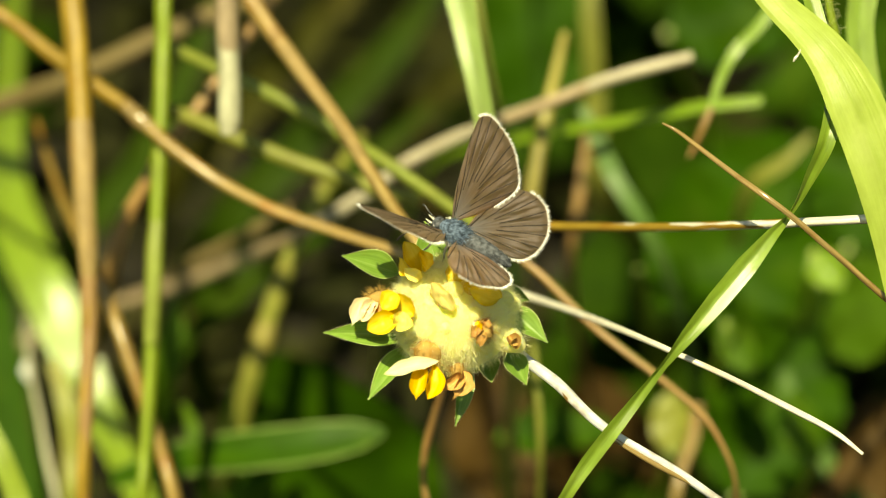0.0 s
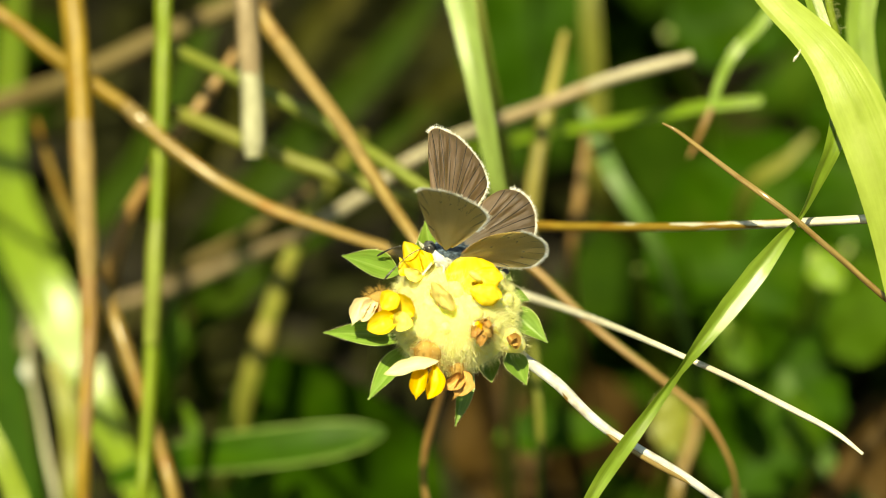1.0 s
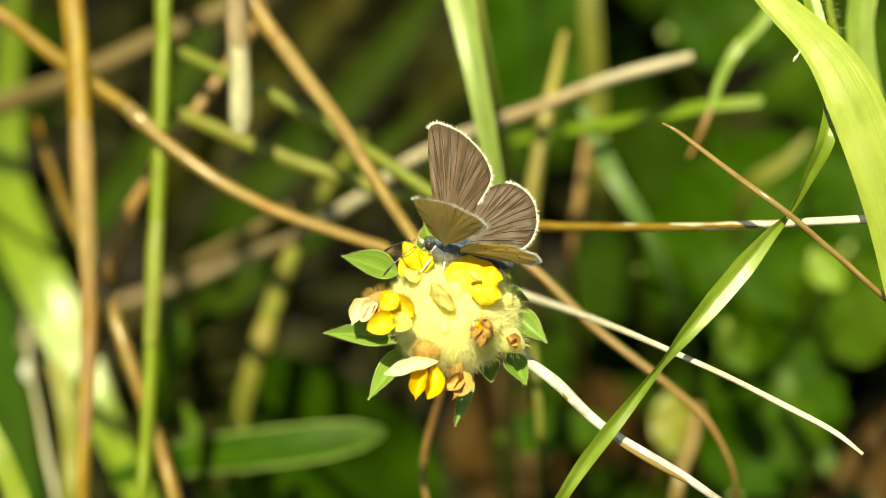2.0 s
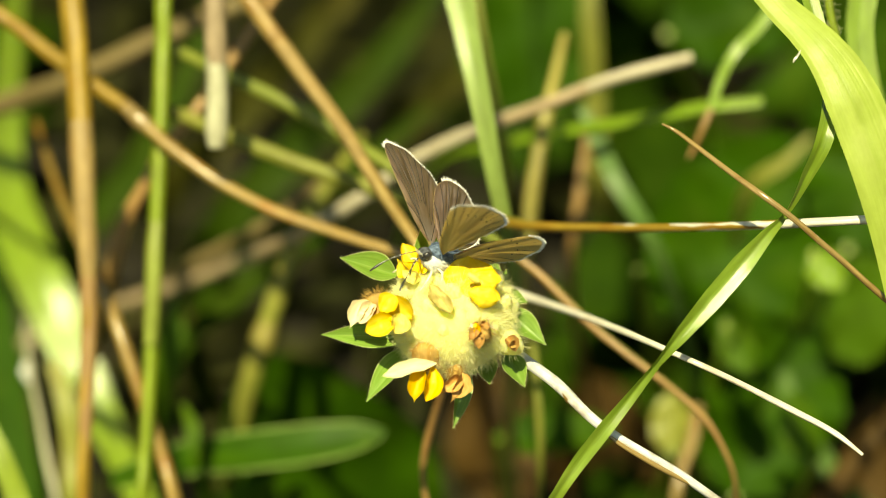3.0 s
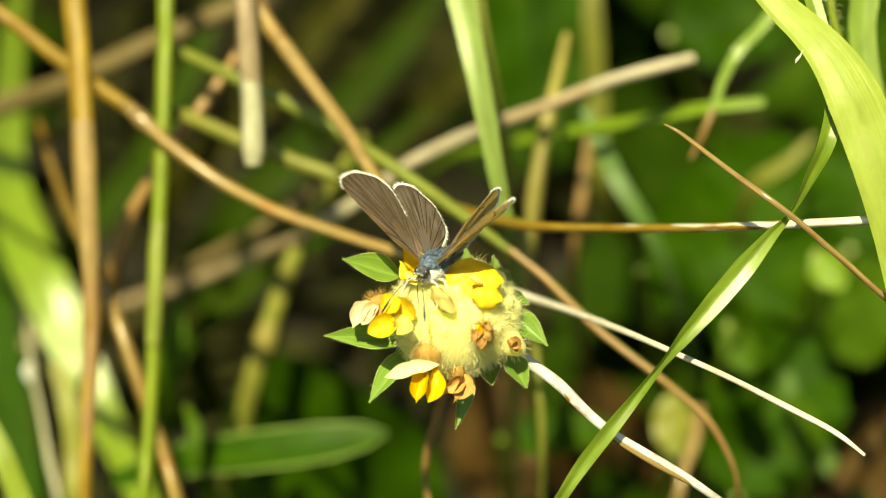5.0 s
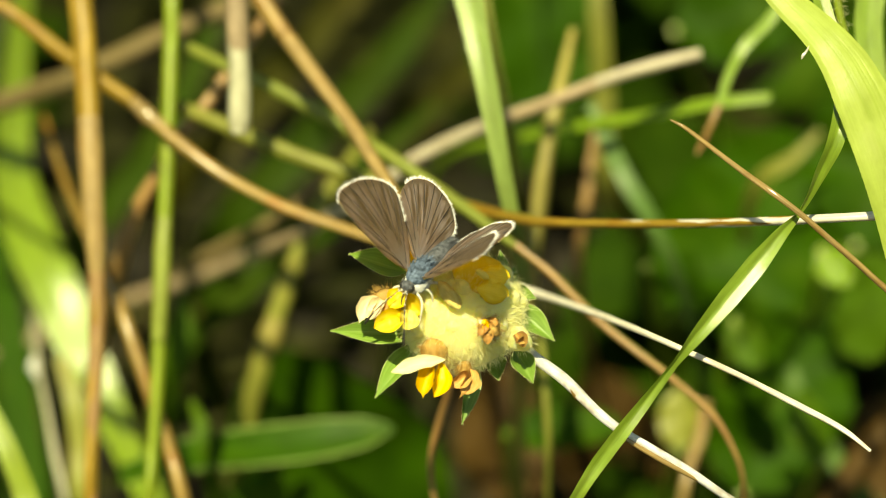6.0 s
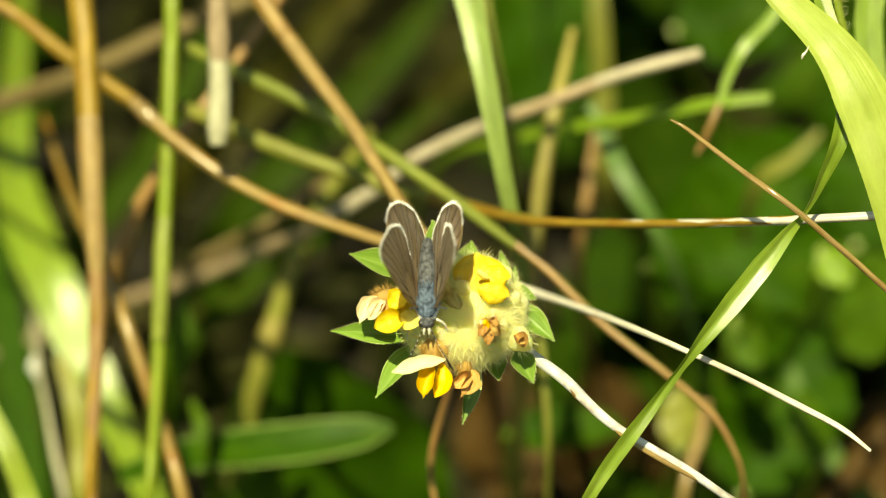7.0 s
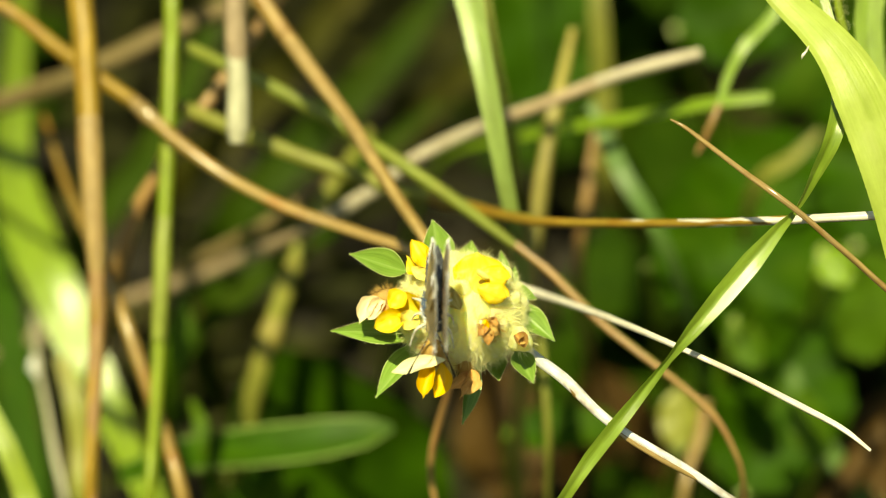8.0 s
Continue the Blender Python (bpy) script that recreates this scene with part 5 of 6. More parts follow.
    floret((6.70, -6.73, 123.88), (0.6, -0.7, -0.1), 1.3, 1.5, M_CALYX, [
        ("withered_petal", (6.30, -7.71, 125.26), (7.05, -8.72, 124.52), 1.3, (0.4, -0.9, 0.2), 0.8, 0.2, M_WITHERED),
        ("withered_petal", (7.06, -7.65, 125.35), (6.40, -8.70, 124.90), 0.9, (0.4, -0.9, 0.2), 0.8, 0.2, M_CALYX_TIP)], "closed woolly floret with a brown tip")
    floret((1.41, -9.22, 122.06), (0, -0.5, -0.8), 0.7, 1.4, M_CALYX_TIP, [
        ("withered_petal", (1.74, -10.21, 122.39), (0.00, -11.83, 121.83), 1.4, (-0.2, -0.9, 0.3), 0.8, 0.2, M_WITHERED),
        ("withered_petal", (2.06, -9.96, 122.74), (1.19, -12.20, 121.30), 1.7, (0.3, -0.9, 0.3), 0.6, 0.15, M_WITHERED)], "hanging withered brown floret")
    floret((-0.54, -6.22, 129.13), (-0.1, -0.8, 0.3), 0.8, 1.2, M_CALYX_GOLD, [
        ("withered_petal", (-1.08, -6.74, 130.83), (0.86, -9.15, 129.30), 1.5, (0.2, -0.9, 0.3), -0.4, 0.12, M_CALYX_GOLD)], "closed floret with a golden-brown split calyx")
    return ob


kidney_vetch = flower()


# ---- the butterfly ----
def outline(rows, n):
    pts = [(r * math.cos(radians(a)), r * math.sin(radians(a)), 0) for r, a in rows]
    return spline(pts, n)[0]


FORE = [(0.6, 60), (3.0, 68), (6.0, 74), (9.0, 77), (10.9, 79.5), (11.35, 83.5), (11.1, 89), (10.5, 98), (9.6, 108), (8.7, 117), (7.8, 124), (5.6, 129), (3.0, 135), (0.8, 145)]
HIND = [(0.6, 80), (2.6, 90), (5.2, 98), (7.2, 106), (8.2, 114), (8.75, 123), (8.75, 133), (8.3, 144), (7.5, 155), (6.4, 165), (4.6, 172), (2.4, 176), (0.6, 180)]


def wing(name, rows, vein_rows, side, parent, label, spots):
    edge = outline(rows, 6)
    n, rings = len(edge), 12
    verts, uvs, faces, slots = [], [], [], []
    relief = lambda p, k: 0.34 * math.sin(math.pi * min(k, 1) * 0.9) + 0.05 * math.sin(9 * math.atan2(p[1], p[0]) * 2.2) * k
    sg = 1 if side > 0 else -1
    for f in (0, 1):
        for j in range(rings + 1):
            k = j / rings
            for i, e in enumerate(edge):
                q = e * (0.03 + 0.97 * k)
                verts.append(vec((q[0], q[1] * sg, relief(q, k) - f * 0.05 * (1 - k * 0.5))))
                uvs.append((i / (n - 1), k))
    m = n * (rings + 1)
    for f in (0, 1):
        for j in range(rings):
            for i in range(n - 1):
                a = f * m + j * n + i
                q = (a, a + n, a + n + 1, a + 1)
                faces.append(q if (f == 0) == (sg > 0) else q[::-1])
                slots.append(f)
    for i in range(n - 1):
        a = rings * n + i
        q = (a, m + a, m + a + 1, a + 1)
        faces.append(q if sg > 0 else q[::-1])
        slots.append(1)
    for i in (0, n - 1):
        for j in range(rings):
            a = j * n + i
            q = (a, a + n, m + a + n, m + a)
            faces.append(q)
            slots.append(1)
    ob = part(name, made(name, verts, faces, uvs, [M_HIND_TOP if name == "hindwing" else M_WING_TOP, M_WING_UNDER], slots), parent, label)
    # veins: fine raised ribs from the root to the edge
    for a, k0, k1, bend in vein_rows:
        i = min(range(n), key=lambda i: abs(math.degrees(math.atan2(edge[i][1], edge[i][0])) - a))
        path = []
        for t in (0, 0.33, 0.66, 1):
            k = k0 + (k1 - k0) * t
            rot = radians(bend * (1 - t))
            e = edge[i] * k
            q = vec((e[0] * math.cos(rot) - e[1] * math.sin(rot), e[0] * math.sin(rot) + e[1] * math.cos(rot), 0))
            path.append(vec((q[0], q[1] * sg, relief(q, k) + 0.012)))
        part("vein", made("vein", *swept(path, (0.030, 0.034, 0.042, 0.046), (0, 0, 1), round_shape(5, 0), 4), M_VEIN), ob)
    # white fringe of hair scales along the outer margin
    rnd = random.Random(len(rows))
    r, w, l = [], [], []
    lo, hi = 0.30 * n, 0.86 * n
    for _ in range(900):
        s = rnd.uniform(lo, hi)
        i = int(s)
        f = s - i
        q = edge[i] * (1 - f) + edge[min(i + 1, n - 1)] * f
        t = edge[min(i + 1, n - 1)] - edge[i]
        o = unit(vec((-t[1], t[0], 0)))
        if np.dot(o, q) < 0:
            o = -o
        z = relief(q, 1) - 0.02
        r.append(vec((q[0] * 0.99, q[1] * 0.99 * sg, z)))
        w.append(vec((o[0], o[1] * sg, rnd.gauss(0, 0.12))))
        l.append(rnd.uniform(0.12, 0.34) + 0.16 * abs(math.sin(s * 1.9)))
    part("wing_fringe", made("wing_fringe", *hairs(r, w, l, 0.021, (0, 0, 0), 3), M_FRINGE), ob, "white fringe of hair scales")
    for a, k in spots:
        i = min(range(n), key=lambda i: abs(math.degrees(math.atan2(edge[i][1], edge[i][0])) - a))
        q = edge[i] * k
        part("spot", made("spot", *globe((q[0], q[1] * sg, relief(q, k) - 0.105), (q[0], q[1] * sg, 0), 0.055, 0.10, 8, 4, 0.05), M_SPOT), ob)
    return ob


def fur(centre, axis, rx, rl, count, length, seed):
    rnd = random.Random(seed)
    c, a = vec(centre), unit(vec(axis))
    s = unit(np.cross(a, (0.1, 0.9, 0.3)))
    b = np.cross(a, s)
    r, w, l = [], [], []
    for _ in range(count):
        th, f = math.acos(rnd.uniform(-0.95, 0.95)), rnd.uniform(0, 2 * math.pi)
        o = s * math.cos(f) * math.sin(th) + b * math.sin(f) * math.sin(th)
        r.append(c - a * rl * math.cos(th) + o * rx * 0.96)
        w.append(o * 0.5 - a * 0.95 + vec([rnd.gauss(0, 0.2) for _ in range(3)]))
        l.append(length * rnd.uniform(0.6, 1.3))
    return hairs(r, w, l, 0.028, (0, 0, 0), seed)


def butterfly_thing():
    ob = new("butterfly")
    tagged(ob, "small brown-grey butterfly with blue-dusted body and white-fringed wings", "butterfly")
    put = lambda name, g, m, parent=ob, label="": part(name, made(name, *g, m), parent, label)
    th = put("thorax", globe((0.1, 0, 0.2), (1, 0, 0), 1.1, 1.75, 16, 12, 0.02, 1), M_FUR_BLUE, label="thorax with blue-grey fur")
    put("thorax_fur", fur((0.1, 0, 0.25), (1, 0, 0), 1.1, 1.75, 900, 0.6, 2), M_FUR_BLUE, th)
    be = put("underbody", globe((0.3, 0, -0.5), (1, 0, 0), 1.12, 1.85, 14, 10, 0.02, 2), M_FUR_PALE, label="pale furry underside")
    put("underbody_fur", fur((0.3, 0, -0.55), (1, 0, 0), 1.12, 1.85, 600, 0.5, 5), M_FUR_PALE, be)
    ab = put("abdomen", swept([(-1.1, 0, 0.05), (-2.6, 0, 0.12), (-4.3, 0, 0.0), (-5.6, 0, -0.15), (-6.3, 0, -0.3)], (0.8, 0.9, 0.82, 0.58, 0.15), (0, 0, 1), round_shape(14, 0.02)), M_FUR_GREY, label="slender grey abdomen with pale bands")
    put("abdomen_fur", fur((-3.5, 0, 0.0), (1, 0, 0), 0.82, 2.6, 700, 0.35, 3), M_FUR_GREY, ab)
    he = put("head", globe((2.15, 0, -0.1), (1, 0, -0.2), 0.72, 0.6, 12, 9, 0.02, 3), M_FUR_GREY, label="small dark head")
    for s in (1, -1):
        put("eye", globe((2.3, 0.5 * s, -0.05), (0.3, s, 0), 0.42, 0.3, 12, 9, 0.0, 3), M_BLACK, he, "black rounded eye")
        put("antenna", swept([(2.5, 0.25 * s, 0.1), (3.9, 0.9 * s, -0.8), (5.0, 1.7 * s, -2.1), (5.6, 2.1 * s, -3.1), (5.8, 2.3 * s, -3.6)], (0.05, 0.05, 0.055, 0.13, 0.08), (0, 0, 1), round_shape(6, 0), 5), M_BLACK, label="black clubbed antenna with pale rings")
        bits = []
        for k in range(7):
            t = 0.1 + 0.1 * k
            p = spline([(2.5, 0.25 * s, 0.1), (3.9, 0.9 * s, -0.8), (5.0, 1.7 * s, -2.1), (5.6, 2.1 * s, -3.1)], 10)[0][int(t * 30)]
            bits.append(globe(p, (1.7, 0.6 * s, 0.6), 0.062, 0.07, 6, 4, 0))
        put("antenna_rings", merged(bits), M_FUR_PALE, label="white rings")
        put("palp", swept([(2.5, 0.2 * s, -0.3), (3.0, 0.25 * s, -0.1), (3.4, 0.25 * s, 0.15)], (0.14, 0.12, 0.04), (0, 0, 1), round_shape(6, 0), 4), M_LEG, he)
        for x0, x1, x2 in ((1.4, 2.4, 3.0), (0.4, 0.4, 0.6), (-0.5, -1.6, -2.2)):
            put("leg", swept([(x0, 0.5 * s, -1.1), ((x0 + x1) / 2, 1.5 * s, -1.2), (x1, 1.9 * s, -2.3), (x2, 2.1 * s, -3.2)], (0.16, 0.14, 0.10, 0.06), (1, 0, 0.2), round_shape(6, 0), 4), M_LEG, label="thin pale grey leg")
    put("proboscis", swept([(2.6, 0, -0.4), (3.1, 0, -1.2), (2.9, 0, -2.4), (2.6, 0, -3.2)], (0.06, 0.05, 0.05, 0.03), (0, 1, 0), round_shape(6, 0), 5), M_BLACK, label="thin dark proboscis")
    fore_veins = [(72, 0.1, 0.97, 4), (77, 0.1, 0.98, 5), (81, 0.3, 0.99, 3), (85, 0.35, 0.99, 4), (90, 0.42, 0.99, 3), (95, 0.45, 0.99, 2), (101, 0.46, 0.99, 0), (107, 0.45, 0.99, -3), (113, 0.36, 0.99, -5), (119, 0.3, 0.99, -6), (125, 0.1, 0.97, -4)]
    hind_veins = [(98, 0.1, 0.97, 3), (108, 0.3, 0.98, 4), (117, 0.38, 0.99, 3), (126, 0.42, 0.99, 2), (134, 0.42, 0.99, -1), (142, 0.38, 0.99, -3), (151, 0.3, 0.99, -4), (161, 0.1, 0.98, -3), (170, 0.1, 0.95, -2)]
    fs = [(91, 0.80), (97, 0.79), (103, 0.78), (109, 0.78)]
    hs = [(112, 0.76), (121, 0.74), (139, 0.74), (149, 0.76), (120, 0.42)]
    wings = {}
    for key, s in (("L", 1), ("R", -1)):
        wings[key + "F"] = wing("forewing", FORE, fore_veins, s, ob, "brown forewing, pale buff underside", fs)
        wings[key + "H"] = wing("hindwing", HIND, hind_veins, s, ob, "rounded brown hindwing, pale buff underside", hs)
    return ob, wings


butterfly, wings = butterfly_thing()


# ---- what moves ----
AXIS = Vector((0, 0.81915, -0.57358))


def moved(ob, x, y, z, turn):
    home = Matrix.Translation(HOMES[ob.name])
    return Matrix.Translation((x, y, z)) @ home @ Matrix.Rotation(radians(turn), 4, AXIS)


def swung(ob, turn):
    pivot = Vector((42.43, 17.91, 155.58)) * MM
    return Matrix.Translation(pivot) @ Matrix.Rotation(radians(turn), 4, AXIS) @ Matrix.Translation(HOMES[ob.name] - pivot)


HOMES = {ob.name: ob.location.copy() for ob in (hanging_straw, twisted_blade, kidney_vetch)}


def beat(key, rows):
    """Wing poses on the body: how far each is raised, and swept back."""
    s = 1 if key[0] == "L" else -1
    x, y, z = (0.9, 0.95, 0.5) if key[1] == "F" else (-0.7, 0.95, 0.3)
    out = []
    for t, flap, sweep in rows:
        out.append((t, pose(x * MM, s * y * MM, z * MM) @ Matrix.Rotation(radians(s * flap), 4, "X") @ Matrix.Rotation(radians(s * sweep), 4, "Z")))
    walk(wings[key], out)


def motions():
    walk(hanging_straw, [
    (0.0, moved(hanging_straw, 0.00000, 0.00000, 0.00000, -0.00)),
    (0.2, moved(hanging_straw, 0.00042, 0.00017, 0.00024, -0.25)),
    (0.4, moved(hanging_straw, 0.00060, -0.00017, -0.00024, -0.35)),
    (0.6, moved(hanging_straw, 0.00102, -0.00103, -0.00147, -0.60)),
    (0.8, moved(hanging_straw, 0.00317, -0.00182, -0.00260, -1.86)),
    (1.0, moved(hanging_straw, 0.00257, -0.00137, -0.00196, -1.51)),
    (1.2, moved(hanging_straw, 0.00257, -0.00069, -0.00098, -1.51)),
    (1.4, moved(hanging_straw, 0.00012, -0.00051, -0.00073, -0.07)),
    (1.6, moved(hanging_straw, -0.00012, 0.00021, 0.00029, 0.07)),
    (1.7, moved(hanging_straw, 0.00072, 0.00035, 0.00049, -0.42)),
    (2.3, moved(hanging_straw, 0.00127, -0.00019, -0.00027, -0.74)),
    (2.8, moved(hanging_straw, -0.00016, -0.00058, -0.00083, 0.09)),
    (3.0, moved(hanging_straw, -0.00136, -0.00074, -0.00106, 0.80)),
    (3.2, moved(hanging_straw, -0.00352, -0.00019, -0.00027, 2.06)),
    (3.4, moved(hanging_straw, -0.00406, 0.00017, 0.00024, 2.38)),
    (3.6, moved(hanging_straw, -0.00168, 0.00014, 0.00020, 0.98)),
    (3.8, moved(hanging_straw, 0.00148, -0.00071, -0.00101, -0.86)),
    (4.0, moved(hanging_straw, 0.00182, -0.00180, -0.00257, -1.07)),
    (4.2, moved(hanging_straw, 0.00115, -0.00258, -0.00369, -0.68)),
    (4.4, moved(hanging_straw, 0.00126, -0.00261, -0.00373, -0.74)),
    (4.6, moved(hanging_straw, 0.00220, -0.00261, -0.00372, -1.29)),
    (5.2, moved(hanging_straw, 0.00235, -0.00109, -0.00156, -1.37)),
    (5.8, moved(hanging_straw, 0.00066, 0.00014, 0.00020, -0.39)),
    (6.0, moved(hanging_straw, 0.00024, -0.00017, -0.00025, -0.14)),
    (6.2, moved(hanging_straw, 0.00156, -0.00049, -0.00069, -0.91)),
    (6.4, moved(hanging_straw, 0.00293, -0.00073, -0.00104, -1.72)),
    (6.6, moved(hanging_straw, 0.00144, -0.00118, -0.00168, -0.84)),
    (6.8, moved(hanging_straw, 0.00048, -0.00056, -0.00081, -0.28)),
    (7.0, moved(hanging_straw, -0.00203, -0.00084, -0.00120, 1.19)),
    (7.2, moved(hanging_straw, -0.00084, -0.00084, -0.00121, 0.49)),
    (7.4, moved(hanging_straw, 0.00018, -0.00075, -0.00106, -0.11)),
    (7.6, moved(hanging_straw, 0.00048, -0.00075, -0.00107, -0.28)),
    (7.8, moved(hanging_straw, -0.00006, -0.00075, -0.00107, 0.04)),
    (8.0, moved(hanging_straw, 0.00006, -0.00075, -0.00108, -0.04)),
    ])
    walk(twisted_blade, [
    (0.0, swung(twisted_blade, -0.000)),
    (0.3, swung(twisted_blade, -0.280)),
    (0.6, swung(twisted_blade, 0.280)),
    (0.8, swung(twisted_blade, 1.121)),
    (1.0, swung(twisted_blade, -1.961)),
    (1.2, swung(twisted_blade, -1.588)),
    (1.5, swung(twisted_blade, -2.708)),
    (1.7, swung(twisted_blade, -0.562)),
    (2.3, swung(twisted_blade, 0.457)),
    (2.8, swung(twisted_blade, 1.104)),
    (3.0, swung(twisted_blade, 0.735)),
    (3.2, swung(twisted_blade, 0.833)),
    (3.4, swung(twisted_blade, 0.651)),
    (3.6, swung(twisted_blade, 0.006)),
    (3.8, swung(twisted_blade, -1.197)),
    (4.0, swung(twisted_blade, -1.373)),
    (4.2, swung(twisted_blade, -1.174)),
    (4.4, swung(twisted_blade, -0.416)),
    (4.6, swung(twisted_blade, 0.720)),
    (4.7, swung(twisted_blade, 0.075)),
    (5.3, swung(twisted_blade, 0.924)),
    (5.8, swung(twisted_blade, -0.141)),
    (6.0, swung(twisted_blade, -0.421)),
    (6.2, swung(twisted_blade, -0.795)),
    (6.4, swung(twisted_blade, -0.982)),
    (6.6, swung(twisted_blade, -0.608)),
    (6.8, swung(twisted_blade, -0.515)),
    (7.0, swung(twisted_blade, -1.355)),
    (7.1, swung(twisted_blade, -1.169)),
    (7.2, swung(twisted_blade, -0.421)),
    (7.3, swung(twisted_blade, 1.540)),
    (7.4, swung(twisted_blade, -1.169)),
    (7.5, swung(twisted_blade, -2.289)),
    (7.6, swung(twisted_blade, -0.048)),
    (7.7, swung(twisted_blade, -0.795)),
    (7.8, swung(twisted_blade, -1.542)),
    (7.9, swung(twisted_blade, 0.419)),
    (8.0, swung(twisted_blade, 0.419)),
    ])
    walk(kidney_vetch, [
    (0.0, moved(kidney_vetch, 0.00000, 0.00000, 0.00000, 0)),
    (1.7, moved(kidney_vetch, 0.00000, 0.00000, 0.00000, 0)),
    (2.8, moved(kidney_vetch, -0.00016, -0.00006, -0.00009, 0)),
    (3.5, moved(kidney_vetch, -0.00016, -0.00009, -0.00013, 0)),
    (4.5, moved(kidney_vetch, -0.00016, -0.00013, -0.00018, 0)),
    (5.8, moved(kidney_vetch, -0.00011, -0.00009, -0.00013, 0)),
    (7.0, moved(kidney_vetch, -0.00005, -0.00011, -0.00016, 0)),
    (8.0, moved(kidney_vetch, -0.00005, -0.00013, -0.00018, 0)),
    ])
    walk(butterfly, [
    (0.0, pose(0.00130, -0.00162, 0.13291, -26.2, -11.7, 147.3)),
    (0.3, pose(0.00181, -0.00166, 0.13234, -19.9, -12.4, 153.5)),
    (0.4, pose(0.00172, -0.00169, 0.13212, -14.3, -13.0, 155.2)),
    (0.5, pose(0.00186, -0.00185, 0.13171, -11.2, -9.8, 165.9)),
    (0.6, pose(0.00151, -0.00194, 0.13141, -5.9, -5.1, 170.2)),
    (0.7, pose(0.00131, -0.00190, 0.13129, -3.9, -8.1, 172.9)),
    (1.0, pose(0.00070, -0.00186, 0.13083, 5.8, -24.1, -173.1)),
    (1.2, pose(0.00103, -0.00180, 0.13100, 5.5, -19.5, 177.1)),
    (1.5, pose(0.00056, -0.00179, 0.13109, 6.0, -16.9, -179.6)),
    (1.7, pose(0.00111, -0.00169, 0.13138, 6.4, -14.4, 178.2)),
    (2.8, pose(-0.00041, -0.00224, 0.13107, 4.6, -31.9, -155.4)),
    (3.0, pose(-0.00023, -0.00239, 0.13087, 3.1, -33.0, -143.0)),
    (3.2, pose(-0.00043, -0.00267, 0.13078, 2.8, -34.0, -134.3)),
    (3.5, pose(0.00019, -0.00273, 0.13103, 5.6, -14.3, -130.0)),
    (3.7, pose(-0.00037, -0.00294, 0.13080, 9.7, -17.1, -119.9)),
    (4.0, pose(-0.00077, -0.00300, 0.13112, 14.0, -21.3, -119.1)),
    (4.5, pose(-0.00109, -0.00322, 0.13133, 7.9, -21.2, -113.6)),
    (4.7, pose(-0.00103, -0.00338, 0.13126, 7.9, -21.0, -114.4)),
    (5.8, pose(-0.00262, -0.00637, 0.13106, -8.1, 4.0, -126.9)),
    (6.0, pose(-0.00291, -0.00632, 0.13112, -7.6, 5.0, -123.9)),
    (6.5, pose(-0.00271, -0.00648, 0.13113, -1.3, 8.4, -108.6)),
    (7.0, pose(-0.00228, -0.00862, 0.12963, 2.8, 38.6, -90.7)),
    (7.5, pose(-0.00207, -0.00994, 0.13019, -7.1, 38.3, -97.6)),
    (8.0, pose(-0.00158, -0.01067, 0.13045, -4.0, 32.2, -90.8)),
    ])
    beat("LF", [
    (0.0, 60.2, -19.9),
    (0.3, 52.5, -13.5),
    (0.4, 52.2, -9.4),
    (0.5, 54.2, -1.5),
    (0.6, 57.9, -8.6),
    (0.7, 56.2, -10.2),
    (1.0, 57.3, -28.1),
    (1.2, 52.8, -20.7),
    (1.5, 54.1, -18.9),
    (1.7, 50.7, -17.9),
    (2.8, 47.2, -28.6),
    (3.0, 47.1, -30.9),
    (3.2, 48.2, -30.5),
    (3.5, 41.9, 9.4),
    (3.7, 41.4, 3.8),
    (4.0, 35.5, -3.6),
    (4.5, 44.6, -10.4),
    (4.7, 45.3, -8.1),
    (5.8, 51.5, -0.1),
    (6.0, 50.3, -0.8),
    (6.5, 59.9, -2.6),
    (7.0, 77.5, 20.1),
    (7.5, 93.0, -12.0),
    (8.0, 91.0, -29.0),
    ])
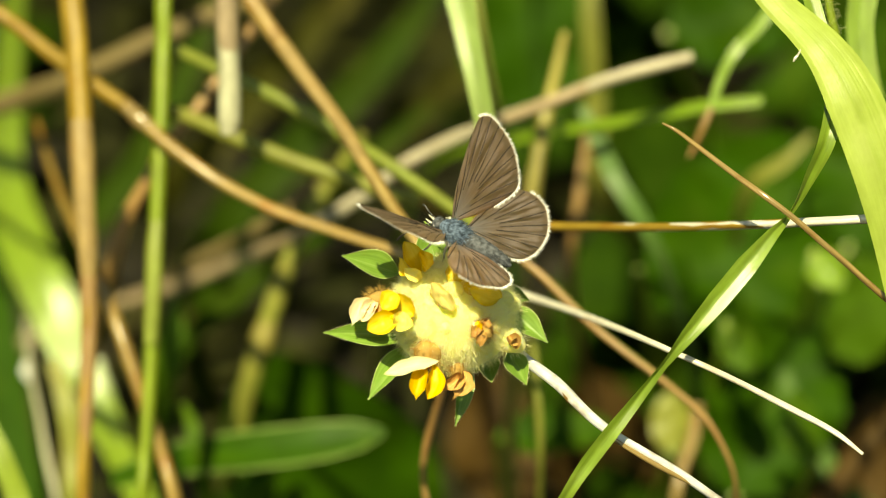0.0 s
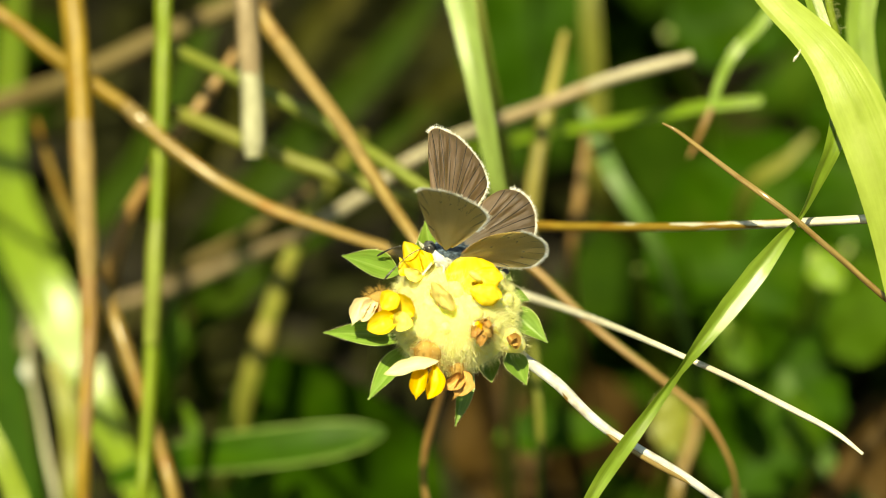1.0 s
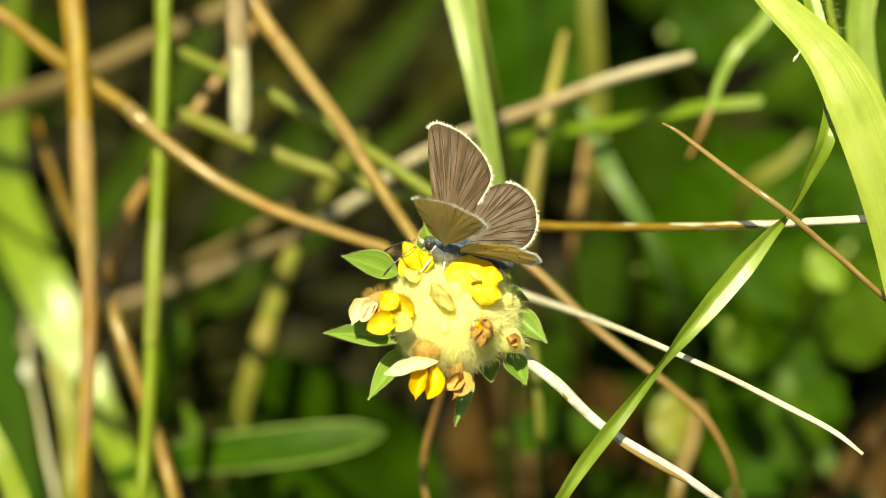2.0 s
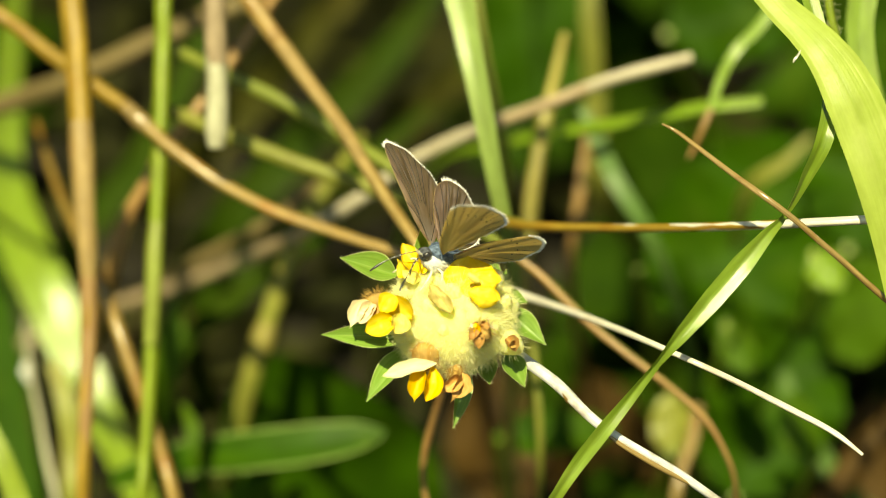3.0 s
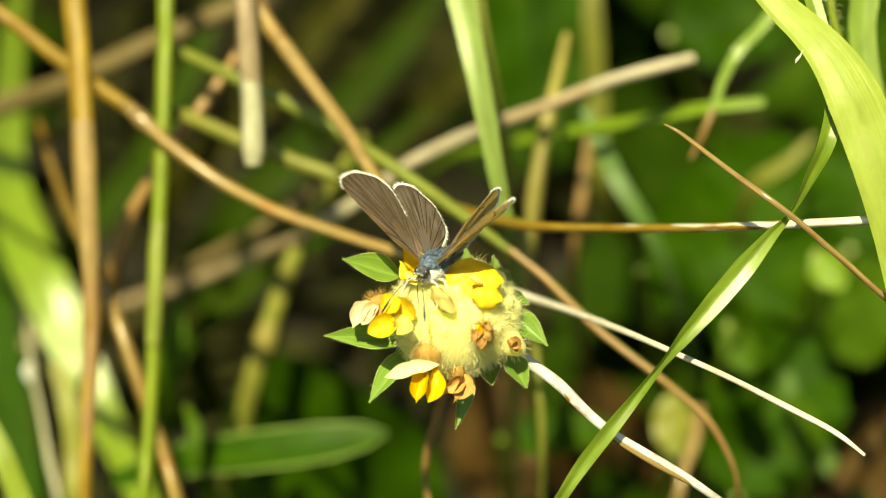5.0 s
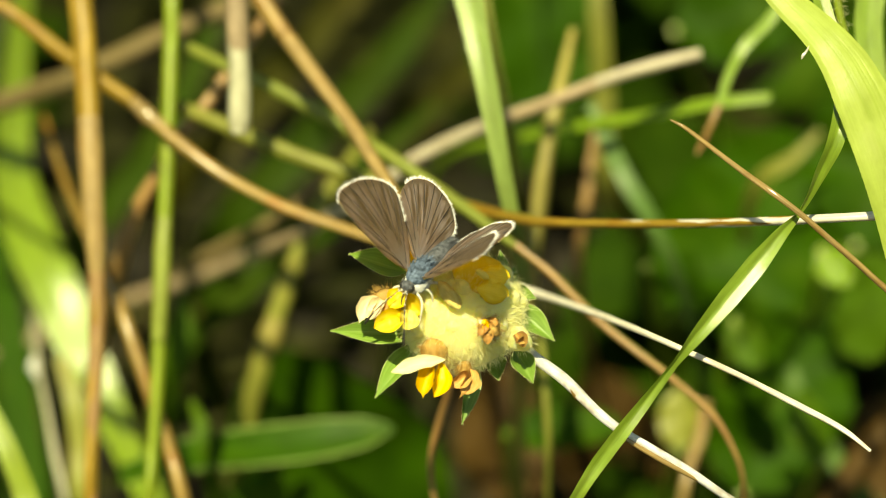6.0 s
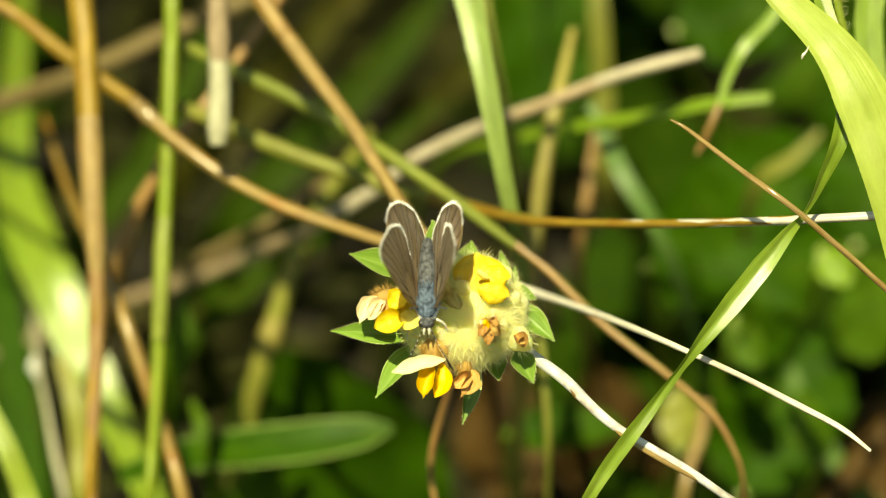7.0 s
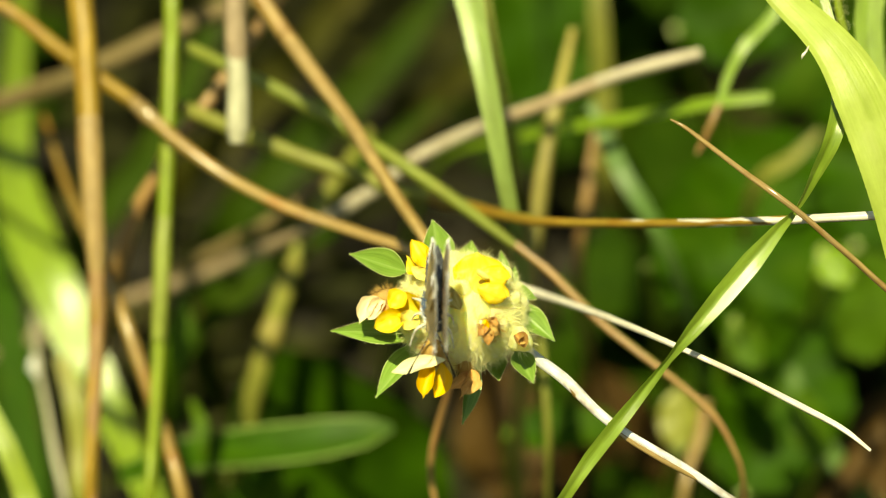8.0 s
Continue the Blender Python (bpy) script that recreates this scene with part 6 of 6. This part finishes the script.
    beat("LH", [
    (0.0, 47.0, 8.9),
    (0.3, 45.5, 8.4),
    (0.4, 43.5, 3.5),
    (0.5, 52.5, 6.6),
    (0.6, 52.8, 11.7),
    (0.7, 54.5, 10.0),
    (1.0, 57.1, 2.0),
    (1.2, 50.7, 0.5),
    (1.5, 44.1, 9.9),
    (1.7, 37.9, 2.4),
    (2.8, 46.4, -0.7),
    (3.0, 44.1, -1.5),
    (3.2, 46.2, -1.8),
    (3.5, 51.2, -25.1),
    (3.7, 75.0, 13.6),
    (4.0, 73.3, -1.5),
    (4.5, 66.6, -1.8),
    (4.7, 66.4, 1.0),
    (5.8, 47.6, 6.5),
    (6.0, 39.7, 12.3),
    (6.5, 46.6, -1.6),
    (7.0, 62.9, 18.9),
    (7.5, 89.0, -14.0),
    (8.0, 90.0, -43.0),
    ])
    beat("RF", [
    (0.0, 45.5, 4.2),
    (0.3, 48.7, -7.5),
    (0.4, 47.4, -8.4),
    (0.5, 48.7, -7.4),
    (0.6, 49.9, -5.9),
    (0.7, 50.9, -6.8),
    (1.0, 45.2, -7.2),
    (1.2, 49.8, -13.2),
    (1.5, 44.3, -6.7),
    (1.7, 46.2, -8.6),
    (2.8, 37.8, -7.6),
    (3.0, 37.4, -4.2),
    (3.2, 37.4, -5.5),
    (3.5, 35.2, -0.8),
    (3.7, 36.8, 6.8),
    (4.0, 43.8, -3.4),
    (4.5, 50.8, -14.9),
    (4.7, 49.8, -16.5),
    (5.8, 53.3, -11.9),
    (6.0, 54.5, -9.2),
    (6.5, 63.9, -12.1),
    (7.0, 75.4, 19.8),
    (7.5, 89.0, -12.0),
    (8.0, 93.0, -30.6),
    ])
    beat("RH", [
    (0.0, 43.7, 14.2),
    (0.3, 45.7, 1.6),
    (0.4, 43.2, 1.5),
    (0.5, 52.9, 2.1),
    (0.6, 48.9, 2.1),
    (0.7, 51.2, 4.8),
    (1.0, 58.3, 7.7),
    (1.2, 48.9, 11.3),
    (1.5, 34.5, 11.8),
    (1.7, 36.7, 8.4),
    (2.8, 49.8, -1.5),
    (3.0, 44.4, -6.2),
    (3.2, 46.1, -9.9),
    (3.5, 41.2, -15.8),
    (3.7, 45.5, -5.8),
    (4.0, 37.0, -1.9),
    (4.5, 45.5, -2.2),
    (4.7, 43.9, -2.8),
    (5.8, 49.1, 12.5),
    (6.0, 40.7, 15.5),
    (6.5, 42.8, 18.2),
    (7.0, 62.1, 21.5),
    (7.5, 87.0, -14.0),
    (8.0, 92.5, -43.0),
    ])


motions()
